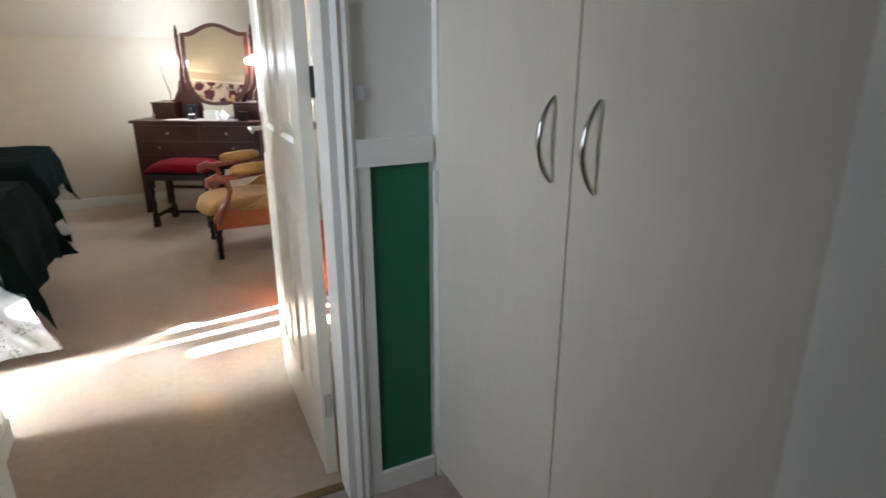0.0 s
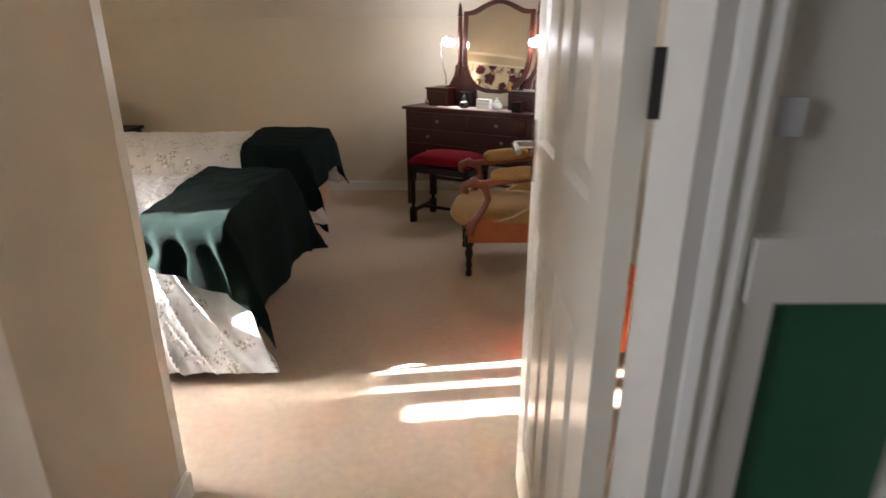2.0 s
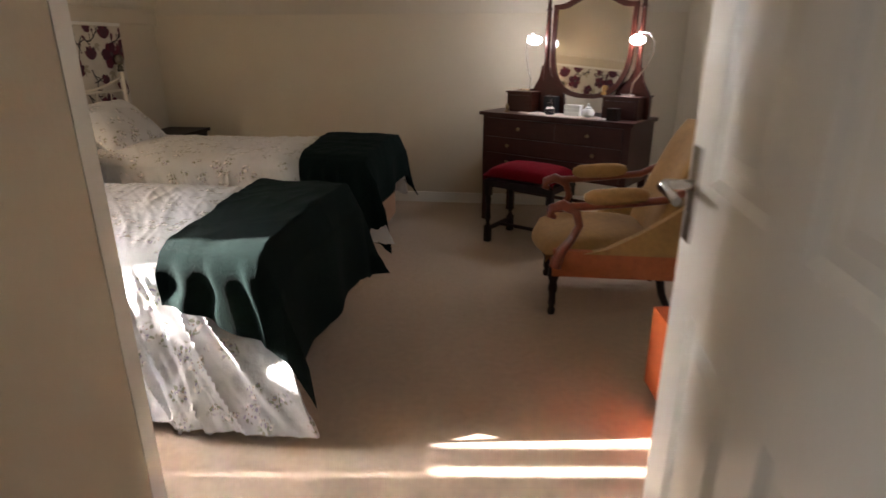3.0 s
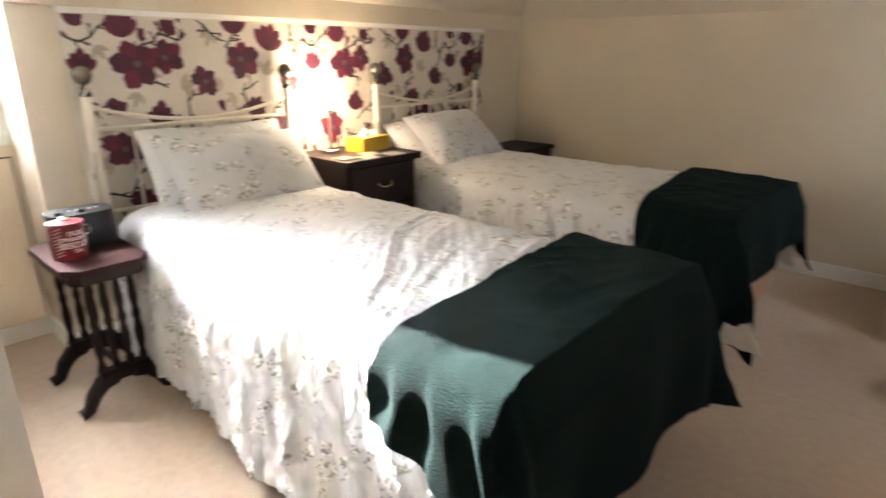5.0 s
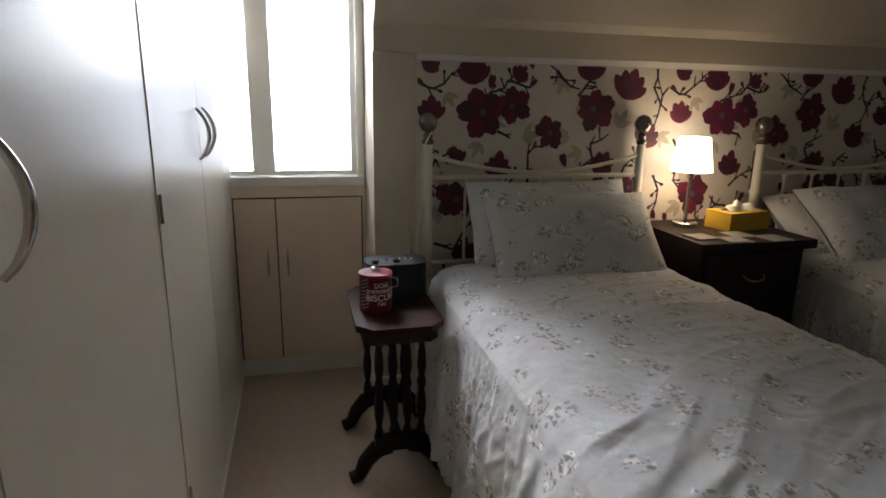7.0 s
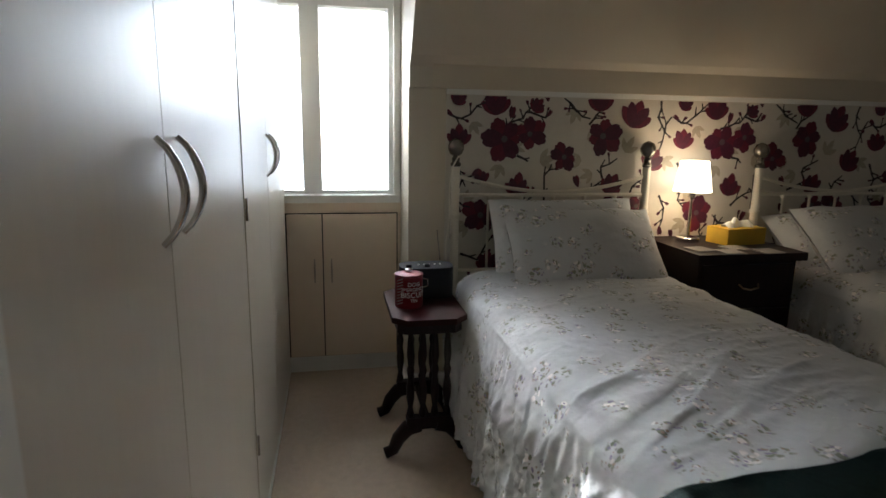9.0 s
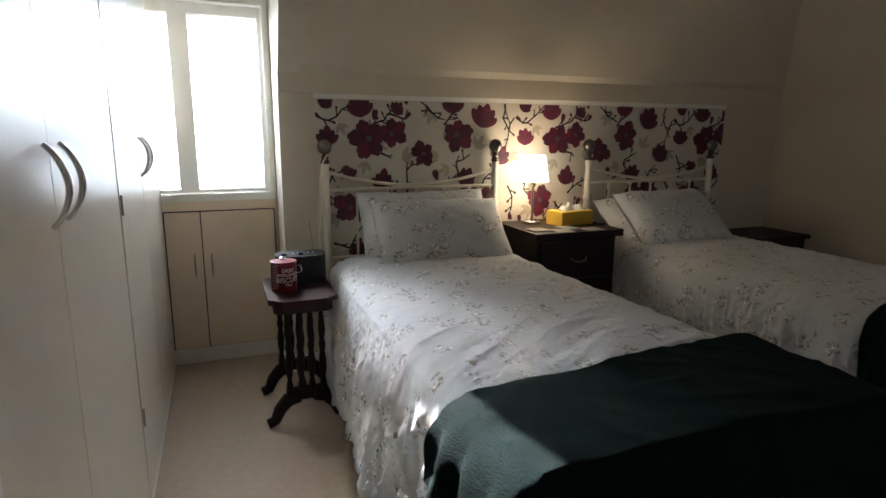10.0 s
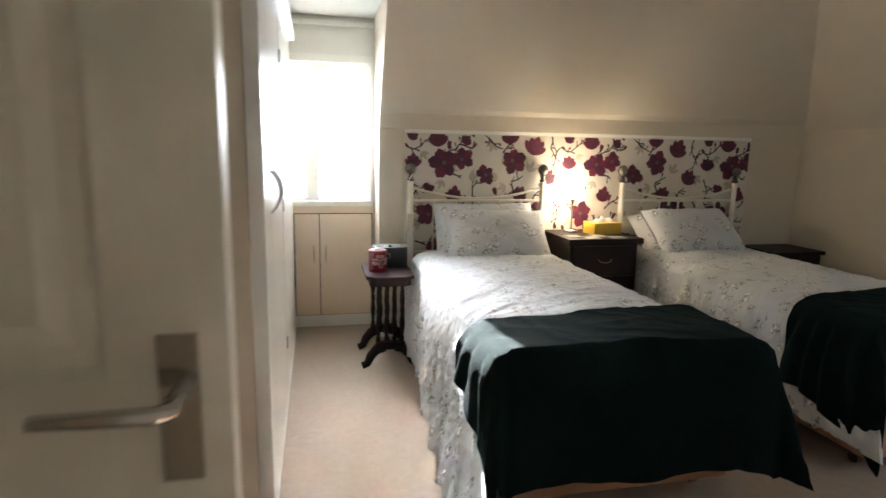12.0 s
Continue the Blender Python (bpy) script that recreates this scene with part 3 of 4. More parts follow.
TWIGS2 = [[(180, 255), (210, 230), (235, 220)], [(40, 365), (80, 380), (105, 335), (100, 305)], [(460, 225), (480, 195), (500, 180)], [(450, 365), (460, 315), (475, 275)], [(250, 460), (270, 420), (275, 400)],
          [(330, 470), (310, 420), (325, 380), (315, 340)], [(60, 480), (50, 440), (70, 420)], [(520, 500), (500, 460), (505, 425)],
           [(128, 330), (150, 300), (190, 310), (215, 290)], [(150, 300), (140, 280)], [(395, 320), (420, 300), (430, 280)], [(20, 150), (40, 190), (30, 240), (50, 262)], [(40, 190), (65, 180)],
           [(540, 230), (555, 260), (548, 310)], [(200, 400), (160, 420), (150, 460), (120, 500)], [(160, 420), (140, 405)], [(395, 520), (420, 470), (450, 455)], [(345, 60), (360, 40), (372, 28)]]
LEAVES = [(175, 60, 26, 300), (310, 25, 28, 250), (225, 150, 34, 20), (440, 125, 32, 60), (360, 175, 26, 200), (330, 145, 24, 180), (540, 140, 28, 330), (55, 295, 30, 210), (250, 295, 32, 100), (130, 155, 26, 250),
          (420, 330, 30, 30), (180, 330, 28, 310), (60, 450, 28, 40), (400, 430, 30, 120), (230, 520, 30, 200), (60, 60, 24, 300), (45, 240, 26, 30), (160, 115, 22, 340), (395, 290, 28, 100), (500, 320, 28, 200), (340, 95, 24, 20), (190, 420, 28, 60)]
U, REPEAT = 1 / 505, 1.112


def to_panel(x, down, rep):
    return x * U + rep * REPEAT, PZ1 - down * U


for rep in range(3):
    for x, dn, s, a in LEAVES:
        y, z = to_panel(x, dn, rep)
        s *= U * 1.4
        lf = []
        for t in (-0.7, 0.0, 0.7):
            c, q = math.radians(a) + t, s * (1 - 0.25 * abs(t))
            lf.append([(y + q * (u * math.cos(c) - v * math.sin(c)), z + q * (u * math.sin(c) + v * math.cos(c))) for u, v in ((0, 0), (0.4, -0.2), (0.75, -0.14), (1, 0), (0.75, 0.14), (0.4, 0.2))])
        printed("leaf", lf, M_LEAF, 0.0004)
    for line in TWIGS + TWIGS2:
        pts = []
        for p, q in zip(line, line[1:]):
            mid = ((p[0] + q[0]) / 2 + rng.uniform(-5, 5), (p[1] + q[1]) / 2 + rng.uniform(-5, 5))
            pts += [to_panel(*p, rep), to_panel(*mid, rep)]
        pts.append(to_panel(*line[-1], rep))
        shoots = []
        for (py, pz), (qy, qz) in zip(pts[1:-1], pts[2:]):
            a = math.atan2(qz - pz, qy - py) + rng.choice((-1, 1)) * rng.uniform(0.6, 1.1)
            ln = rng.uniform(0.018, 0.042)
            tip = (py + ln * math.cos(a), pz + ln * math.sin(a))
            shoots += stem([(py, pz), tip], 0.008)
            if rng.random() < 0.55:
                printed("bud", petals(*tip, rng.uniform(0.010, 0.016), a, "bud"), M_PETALB, 0.0015)
        printed("stem", stem(pts, 0.0125) + shoots, M_STEM, 0.0010)
    for group, kind in ((OPEN, "open"), (SIDE, "side"), (BUDS, "bud")):
        for k, f in enumerate(group):
            y, z = to_panel(f[0], f[1], rep)
            s, a = f[2] * U, math.radians(f[3] if len(f) > 3 else k * 37)
            lines = petals(y, z, s, a, kind)
            printed("flower", lines[0::2], M_PETAL, 0.0018)
            if len(lines) > 1:
                printed("flower_shade", lines[1::2], M_PETALB, 0.0026)
            if kind == "open":
                printed("flower_heart", [[(y + s * 0.18 * math.cos(q), z + s * 0.18 * math.sin(q)) for q in (math.tau * i / 8 for i in range(8))]], M_HEART, 0.0034)


# ---- beds ----
def fold(x, y, seed, f=7.0):
    return noise.noise(Vector((x * f, y * f, seed)))


def bed(name, origin, label):
    """A single bed: head at x = 0 against the wall, foot at x = 2.06, width along y from 0 to 0.92."""
    b = thing(name, origin, label, "bed", "single beds")
    part("base", box(0.09, 2.03, 0.02, 0.90, 0.075, 0.33), M_DIVAN, b, "tan fabric divan base", bevel=0.015)
    part("mattress", box(0.08, 2.04, 0.01, 0.91, 0.332, 0.55), M_MATTRESS, b, "white mattress", bevel=0.05, seg=3)
    for x in (0.25, 1.10, 1.93):
        for y in (0.09, 0.83):
            bm = bmesh.new()
            lathe(bm, [(0.012, 0.045), (0.012, 0.078)], (x, y, 0), 8)
            tube(bm, [(x, y - 0.012, 0.024), (x, y + 0.012, 0.024)], 0.024, 14)
            part("castor", bm, M_BRASS, b, "small castor", smooth=True)
    head = part("headboard", box(0.0, 0.02, 0.10, 0.83, 0.35, 0.37), M_CREAMMETAL, b, "cream enamelled metal headboard with glass ball finials")
    for y in (0.0, 0.925):
        bm = bmesh.new()
        lathe(bm, [(0.019, 0.0), (0.019, 0.84), (0.023, 0.845), (0.023, 0.857), (0.019, 0.862), (0.019, 1.065)], (0.0, y, 0.008), 16)
        part("post", bm, M_CREAMMETAL, head, smooth=True)
        bm = bmesh.new()
        lathe(bm, [(0.021, 0.0), (0.024, 0.012), (0.016, 0.022), (0.019, 0.034), (0.012, 0.045), (0.027, 0.055), (0.036, 0.075), (0.036, 0.09), (0.026, 0.112), (0.006, 0.122)], (0.0, y, 1.074), 16)
        part("finial", bm, M_FINIAL, head, "dark glass and metal ball finial", smooth=True)
    bm = bmesh.new()
    tube(bm, [(0, 0.925 * k / 14, 1.035 - 0.075 * math.sin(math.pi * k / 14) ** 0.9 * 1.0) for k in range(15)], 0.0085, 8)
    part("top_rail", bm, M_CREAMMETAL, head, smooth=True)
    for z, r in ((0.945, 0.009), (0.60, 0.009)):
        bm = bmesh.new()
        tube(bm, [(0, 0.0, z), (0, 0.925, z)], r, 8)
        part("rail", bm, M_CREAMMETAL, head, smooth=True)
    for k in range(1, 6):
        y = 0.925 * k / 6
        bm = bmesh.new()
        tube(bm, [(0, y, 0.60), (0, y, 0.945)], 0.006, 8)
        lathe(bm, [(0.008, 0), (0.012, 0.006), (0.012, 0.014), (0.008, 0.02)], (0, y, 0.925), 8)
        part("spindle", bm, M_CREAMMETAL, head, smooth=True)
    return b


M_FINIAL = material("dark_glass_and_brass", (0.22, 0.20, 0.17), 0.14, metal=0.7, scale=60, var=0.3)


def crumple(x, s, seed):
    """Sharp-crested creases that run slantwise down the cloth."""
    a = noise.noise(Vector((x * 1.5, s * 1.5, seed))) * 1.6
    r1 = 1 - abs(noise.noise(Vector(((x + 0.45 * s) * 8 + a, s * 1.3, seed + 5)))) * 2.2
    r2 = 1 - abs(noise.noise(Vector(((x + 0.3 * s) * 17 + a, s * 2.0, seed + 9)))) * 2.2
    r3 = 1 - abs(noise.noise(Vector(((x + 0.9 * s) * 13, (s - 0.5 * x) * 15, seed + 2)))) * 2.4
    r4 = 1 - abs(noise.noise(Vector(((x - 0.6 * s) * 24 + a, s * 5.0, seed + 14)))) * 2.6
    r5 = 1 - abs(noise.noise(Vector(((x + 0.35 * s + 0.25 * s * s) * 25 + a, s * 2.4, seed + 21)))) * 2.4
    return max(0, r1) ** 1.7 * 0.65 + max(0, r2) ** 2 * 0.5 + max(0, r3) ** 2 * 0.14 + max(0, r4) ** 2 * 0.08 + max(0, r5) ** 1.8 * 0.30


def drape(x, v, w, top, near, far, seed, soft=0.05, rough=0.02, puff=0.0):
    """Across (v): up the near side, over the top, down the far side. near, far: how low each hem hangs."""
    a, c = top - near, top - far
    total = a + w + c
    s = v * total
    flat = noise.noise(Vector((x * 3, s * 3, seed))) * 0.5 + noise.noise(Vector((x * 8, s * 5, seed + 3))) * 0.3
    cr = crumple(x, s, seed) * (1 - 0.75 * min(1.0, max(0.0, x - 1.85) / 0.2)) * (1 + 0.6 * math.exp(-((x - 1.45) / 0.4) ** 2))
    if s < a:
        t = 1 - s / a
        k = min(1, t * 2.5)
        y, z = -0.015 - soft * t ** 0.9 - 0.075 * t ** 1.4 * max(0.0, x - 0.8) - rough * cr * k * 1.2 - 0.022 * flat * k, near + s
    elif s > a + w:
        t = (s - a - w) / c
        y, z = w + 0.015 + soft * t + rough * cr * min(1, t * 2.5) + 0.022 * flat * t, top - (s - a - w)
    else:
        y, z = s - a, top
    if 0 <= y <= w:
        q = min(abs(y), abs(w - y), 0.10) / 0.10
        z += 0.040 * (math.sqrt(max(0, 1 - (1 - q) ** 2)) - 0.75) + 0.014 * flat + puff * math.sin(math.pi * y / w) + rough * 0.26 * cr
    else:
        z -= 0.030 * max(0.0, 1 - abs(z - top) / 0.2)
    return x, y, z


def folds(p, t, seed):
    """Hanging folds that rise steeply and fall off slowly towards the foot, fanning out downwards: 0 in the hollows, 1 on the crests."""
    q = (p - 1.72) * (9.5 - 1.5 * t) + 0.45 * noise.noise(Vector((p * 7, t * 1.2, seed))) + 0.9 * noise.noise(Vector((p * 2.5, 0.5, seed + 3)))
    f = q % 1.0
    w = f / 0.30 if f < 0.30 else 1 - (f - 0.30) / 0.70
    return w * w * (3 - 2 * w) * (0.75 + 0.5 * noise.noise(Vector((math.floor(q) * 3.7, seed, 1.5))))


def duvet_shape(seed, near, far, x1=2.10):
    def place(u, v):
        x, y, z = drape(0.16 + (x1 - 0.16) * u, v, 0.92, 0.612, near, far, seed, puff=0.02, rough=0.026)
        hem = 0.03 * noise.noise(Vector((x * 2.5, v * 2, seed + 11)))
        if v < 0.3:
            z += hem * (1 - v / 0.3)
            x += 0.19 * max(0.0, 1 - v / 0.19) * max(0.0, (u - 0.72) / 0.28) ** 1.4
        elif v > 0.75 and u > 0.88:
            z -= 0.9 * (u - 0.88) * (v - 0.75) * 4
            x += 0.5 * (u - 0.88) * (v - 0.75) * 4
        wrap = max(0.0, (u - 0.90) / 0.10) ** 1.3 * math.exp(-((v - 0.19) / 0.08) ** 2)
        return x + 0.02 * wrap, y + 0.09 * wrap, max(z, 0.03)
    return place


def blanket_shape(seed, x_near, x_far, drop, near, far, foot=2.115):
    """A throw over the foot of the bed that hangs over both sides and over the end."""
    def place(u, v):
        x0 = x_near + (x_far - x_near) * v
        p = x0 + (foot + drop - x0) * u
        x, y, z = drape(p, v, 0.975, 0.642, near, far, seed, soft=0.075, rough=0.006, puff=0.018)
        if y < 0:
            t = min(1.0, max(0.0, (0.642 - (near + v * (0.642 - near + 0.975 + 0.642 - far))) / (0.642 - near)))
            y = -0.058 - 0.014 * min(1.0, t * 6) - 0.17 * (0.642 - near) * t - 0.030 * min(1.0, 0.15 + t * 2.5) * folds(p, t, seed) * (1 - min(1.0, max(0.0, p - foot + 0.06) / 0.12))
            z += 0.012 - 0.42 * t * max(0.0, min(p, foot + 0.02) - 1.86)
            z += 0.010 * noise.noise(Vector((p * 9, seed, 2.0))) * t
        elif y < 0.3:
            z += 0.012 * (1 - y / 0.3)
            y -= 0.043 * (1 - y / 0.3) + 0.015 * max(0.0, 1 - y / 0.05)
        if 0 < y < 0.975:
            z += 0.006 * max(0.0, 1 - abs(noise.noise(Vector(((p * 0.5 + y) * 7, (p - y) * 2.2, seed + 4)))) * 3.2) + 0.004 * max(0.0, 1 - abs(noise.noise(Vector(((p - y * 0.4) * 10, y * 4, seed + 8)))) * 3.5)
        over = p - foot
        y -= 0.018
        if over > 0:
            corner = max(0.0, -y - 0.045, y - 0.965) / 0.10
            side = min(1.0, corner)
            fall = over * (1 - 0.68 * side)
            x = foot + 0.045 * min(1, over * 8) + 0.05 * over + 0.016 * math.sin(y * 13 + seed) * min(1, over * 3) + side * over * 0.26
            z -= fall
            z += 0.03 * noise.noise(Vector((y * 3, seed, 1.0))) * min(1, over * 3)
        return x, y, max(z, 0.035)
    return place


bed_a = bed("bed", (-2.372, 3.393, 0), "single bed with cream metal headboard, sprigged bedding and tan divan base")
bed_b = bed("bed", (-2.372, 4.925, 0), "single bed with cream metal headboard beside the far wall, sprigged bedding")
for at, seed, near, far, word in (((-2.372, 3.393, 0), 1.3, 0.07, 0.25, "rumpled white duvet with blue and grey sprigs hanging low"),
                                  ((-2.372, 4.925, 0), 6.1, 0.20, 0.30, "neat white sprigged duvet on the farther bed")):
    bm = bmesh.new()
    sheet(bm, duvet_shape(seed, near, far, 2.10 if seed < 5 else 2.05), 300, 190, 0.018)
    solo("duvet", bm, M_DUVET, word, "duvet", smooth=True, group="duvets", at=at)
for at, seed, near_x, far_x, drop, near, far, word in (((-2.372, 3.393, 0), 2.2, 1.80, 1.68, 0.46, 0.475, 0.36, "dark green fleece throw over the foot of the sunlit bed"),
                                                       ((-2.372, 4.925, 0), 9.7, 1.73, 1.50, 0.30, 0.30, 0.30, "dark green fleece throw over the foot of the farther bed")):
    bm = bmesh.new()
    sheet(bm, blanket_shape(seed, near_x, far_x, drop, near, far, 2.115 if seed < 5 else 2.065), 150, 150, 0.010)
    solo("blanket", bm, M_BLANKET, word, "blanket", smooth=True, group="throws", at=at)


def pillow(at, yaw, lean, seed, label, size=(0.68, 0.41, 0.175)):
    """A plump pillow in a case with a flat border, leaning on the headboard."""
    bm = bmesh.new()
    n, m = 36, 26
    w, h, d = size
    for side in (1, -1):
        g = []
        for i in range(n + 1):
            row = []
            for j in range(m + 1):
                u, v = i / n * 2 - 1, j / m * 2 - 1
                e = max(0.0, (1 - abs(u) ** 2.6) * (1 - abs(v) ** 2.6)) ** 0.55
                k = noise.noise(Vector((u * 2, v * 2, seed))) * 0.012 + noise.noise(Vector((u * 5, v * 7, seed))) * 0.006
                row.append(bm.verts.new((side * (d / 2 * e + 0.003) + k * e + 0.006 * math.sin(u * 9 + seed) * (1 - e), u * w / 2 * (1 - 0.03 * (1 - abs(v))), v * h / 2 * (1 - 0.04 * (1 - abs(u))))))
            g.append(row)
        for i in range(n):
            for j in range(m):
                bm.faces.new((g[i][j], g[i + 1][j], g[i + 1][j + 1], g[i][j + 1]))
    bmesh.ops.remove_doubles(bm, verts=bm.verts, dist=0.0001)
    ob = solo("pillow", bm, M_DUVET, label, "pillow", smooth=True, group="pillows")
    ob.matrix_basis = pose(*at, 0, 0, yaw) @ pose(0, 0, 0, 0, -lean, 0)
    return ob


pillow((-2.235, 3.875, 0.748), 0, 26, 1.0, "white sprigged pillow leaning on the headboard")
pillow((-2.13, 3.92, 0.738), -2, 43, 4.0, "plump white sprigged pillow propped on another")
pillow((-2.24, 5.33, 0.705), 0, 52, 2.0, "white sprigged pillow leaning on the farther headboard")
pillow((-2.12, 5.36, 0.750), 4, 48, 7.0, "plump white sprigged pillow on the farther bed")

# ---- bedside cabinet between the beds ----
night = thing("bedside_cabinet", (-2.405, 4.345, 0), "dark stained wooden bedside cabinet with drawers", "bedside cabinet")
part("carcase", box(0.0, 0.42, 0.025, 0.50, 0.0, 0.70), M_DARKWOOD, night, bevel=0.004)
part("top", box(-0.0, 0.455, 0.0, 0.525, 0.70, 0.735), M_DARKWOOD, night, bevel=0.01, seg=3)
part("plinth", box(0.0, 0.435, 0.015, 0.51, 0.0, 0.07), M_DARKWOOD, night, bevel=0.005)
for k, z in enumerate((0.09, 0.30, 0.50)):
    d = part("drawer", box(0.421, 0.436, 0.045, 0.48, z, z + 0.185), M_DARKWOOD, night, bevel=0.005)
    bm = bmesh.new()
    tube(bm, [(0.438, 0.215, z + 0.10), (0.452, 0.225, z + 0.085), (0.455, 0.2625, z + 0.078), (0.452, 0.30, z + 0.085), (0.438, 0.31, z + 0.10)], 0.004, 6)
    part("handle", bm, M_BRASS, d, "brass drop handle", smooth=True)

lamp = thing("table_lamp", (-2.27, 4.50, 0.735), "lit bedside lamp with pale shade on a slim metal stem", "lamp")
bm = bmesh.new()
lathe(bm, [(0.052, 0), (0.052, 0.018), (0.046, 0.022), (0.008, 0.024), (0.006, 0.20), (0.016, 0.205), (0.016, 0.24)], (0, 0, 0), 20)
part("base", bm, M_CHROME, lamp, smooth=True)
bm = bmesh.new()
outer, inner = [(0.085, 0.235), (0.062, 0.375)], [(0.059, 0.375), (0.082, 0.235)]
n = 28
rings = [[bm.verts.new((r * math.cos(math.tau * k / n), r * math.sin(math.tau * k / n), z)) for k in range(n)] for r, z in outer + inner]
for a, b in zip(rings, rings[1:] + rings[:1]):
    for k in range(n):
        bm.faces.new((a[k], a[(k + 1) % n], b[(k + 1) % n], b[k]))
shade = part("shade", bm, M_SHADE, lamp, "glowing pale fabric shade", smooth=True)
bulb = new("bedside_lamp_light", bpy.data.lights.new("bedside_lamp_light", "POINT"))
bulb.data.energy, bulb.data.color, bulb.data.shadow_soft_size = 0.15, (1.0, 0.76, 0.48), 0.03
bulb.location = (-2.27, 4.50, 1.04)

tb = thing("tissue_box", (-2.20, 4.70, 0.737), "yellow card tissue box with a tissue pulled up", "tissue box", turn=8)
part("carton", box(-0.065, 0.065, -0.11, 0.11, 0, 0.075), M_YELLOW, tb, bevel=0.002)
bm = bmesh.new()
sheet(bm, lambda u, v: ((u - 0.5) * 0.05 + 0.012 * math.sin(v * 9), (v - 0.5) * 0.15, 0.0755 + 0.035 * math.sin(math.pi * u) * (0.35 + 0.65 * math.sin(math.pi * v)) + 0.008 * math.sin(v * 17) * math.sin(math.pi * u)), 10, 16, 0.001)
part("tissue", bm, M_TISSUE, tb, "white tissue", smooth=True)
for x, y, r in ((-2.06, 4.42, 5), (-1.99, 4.52, -4), (-2.07, 4.60, 3), (-1.99, 4.70, 2)):
    solo("coaster", box(-0.048, 0.048, -0.048, 0.048, 0, 0.005), M_CORK, "square grey coaster on the cabinet", "coaster", bevel=0.001, group="coasters", at=(x, y, 0.736), turn=r)

# ---- little pedestal table by the near bed ----
TH = 0.56
M_TABLETOP = material("polished_red_brown_wood", (0.028, 0.007, 0.006), 0.45, scale=30, var=0.35, bump=0.06, wave=(0.5, 4, 4))
M_TABLETOP.node_tree.nodes["Principled BSDF"].inputs["Specular IOR Level"].default_value = 0.14
stand = thing("side_table", (-2.02, 3.195, 0), "dark turned wood side table with shaped top and scrolled feet", "table")
c = 0.05
bm = bmesh.new()
X, Y = 0.225, 0.14
prism(bm, [(-X + c, -Y), (X - c, -Y), (X, -Y + c), (X, Y - c), (X - c, Y), (-X + c, Y), (-X, Y - c), (-X, -Y + c)], TH - 0.022, TH)
part("top", bm, M_TABLETOP, stand, "polished dark red-brown top", bevel=0.006)
bm = bmesh.new()
prism(bm, [(-X + c, -Y + 0.02), (X - c, -Y + 0.02), (X - 0.02, -Y + c), (X - 0.02, Y - c), (X - c, Y - 0.02), (-X + c, Y - 0.02), (-X + 0.02, Y - c), (-X + 0.02, -Y + c)], TH - 0.06, TH - 0.023)
part("apron", bm, M_DARKWOOD, stand, bevel=0.005)
for x in (-0.165, 0.165):
    part("crossbar", box(x - 0.02, x + 0.02, -0.085, 0.085, 0.115, 0.16), M_DARKWOOD, stand, bevel=0.006)
    for y in (-0.07, -0.023, 0.023, 0.07):
        bm = bmesh.new()
        prof = [(0.010, 0.0), (0.015, 0.02), (0.009, 0.045), (0.015, 0.08), (0.016, 0.12), (0.010, 0.165), (0.015, 0.19), (0.010, 0.215), (0.015, 0.25), (0.012, 0.30), (0.009, 0.33), (0.014, 0.345)]
        lathe(bm, prof, (x, y, 0.155), 10)
        part("spindle", bm, M_DARKWOOD, stand, smooth=True)
    for s in (-1, 1):
        bm = bmesh.new()
        tube(bm, [(x, s * 0.03, 0.125), (x, s * 0.08, 0.115), (x, s * 0.115, 0.075), (x, s * 0.135, 0.03), (x, s * 0.165, 0.018)], [0.028, 0.031, 0.027, 0.023, 0.022], 10)
        part("foot", bm, M_DARKWOOD, stand, "scrolled foot", smooth=True)
bm = bmesh.new()
tube(bm, [(-0.165, 0, 0.137), (0.165, 0, 0.137)], 0.012, 8)
part("stretcher", bm, M_DARKWOOD, stand, smooth=True)

tin = thing("biscuit_tin", (-1.985, 3.135, TH), "red enamel biscuit tin with white lettering and a lid knob", "tin")
bm = bmesh.new()
lathe(bm, [(0.052, 0), (0.054, 0.004), (0.054, 0.118), (0.050, 0.122)], (0, 0, 0), 28)
part("can", bm, M_TIN, tin, smooth=True)
bm = bmesh.new()
lathe(bm, [(0.055, 0.0), (0.055, 0.006), (0.040, 0.010), (0.012, 0.011)], (0, 0, 0.122), 28)
lid = part("lid", bm, M_TIN, tin, "red lid with a pale rim", smooth=True)
bm = bmesh.new()
lathe(bm, [(0.012, 0), (0.016, 0.004), (0.016, 0.011), (0.012, 0.014)], (0, 0, 0.133), 16)
part("knob", bm, M_CHROME, lid, "metal knob", smooth=True)
bm = bmesh.new()
tube(bm, [(0.0, 0.054, 0.105), (0.0, 0.072, 0.102), (0.0, 0.074, 0.075), (0.0, 0.054, 0.07)], 0.003, 6)
part("wire_handle", bm, M_CHROME, tin, smooth=True)


def wrap_text(words, size, z, angle, radius, parent, mat):
    cu = bpy.data.curves.new("lettering", "FONT")
    cu.body, cu.size, cu.extrude, cu.align_x = words, size, 0.0003, "CENTER"
    tmp = bpy.data.objects.new("lettering", cu)
    me = bpy.data.meshes.new_from_object(tmp)
    bpy.data.objects.remove(tmp)
    for v in me.vertices:
        a = angle + v.co.x / radius
        r = radius + v.co.z
        v.co = Vector((r * math.cos(a), r * math.sin(a), z + v.co.y))
    me.materials.clear()
    me.materials.append(mat)
    ob = new("lettering", me)
    ob.parent = parent
    return ob


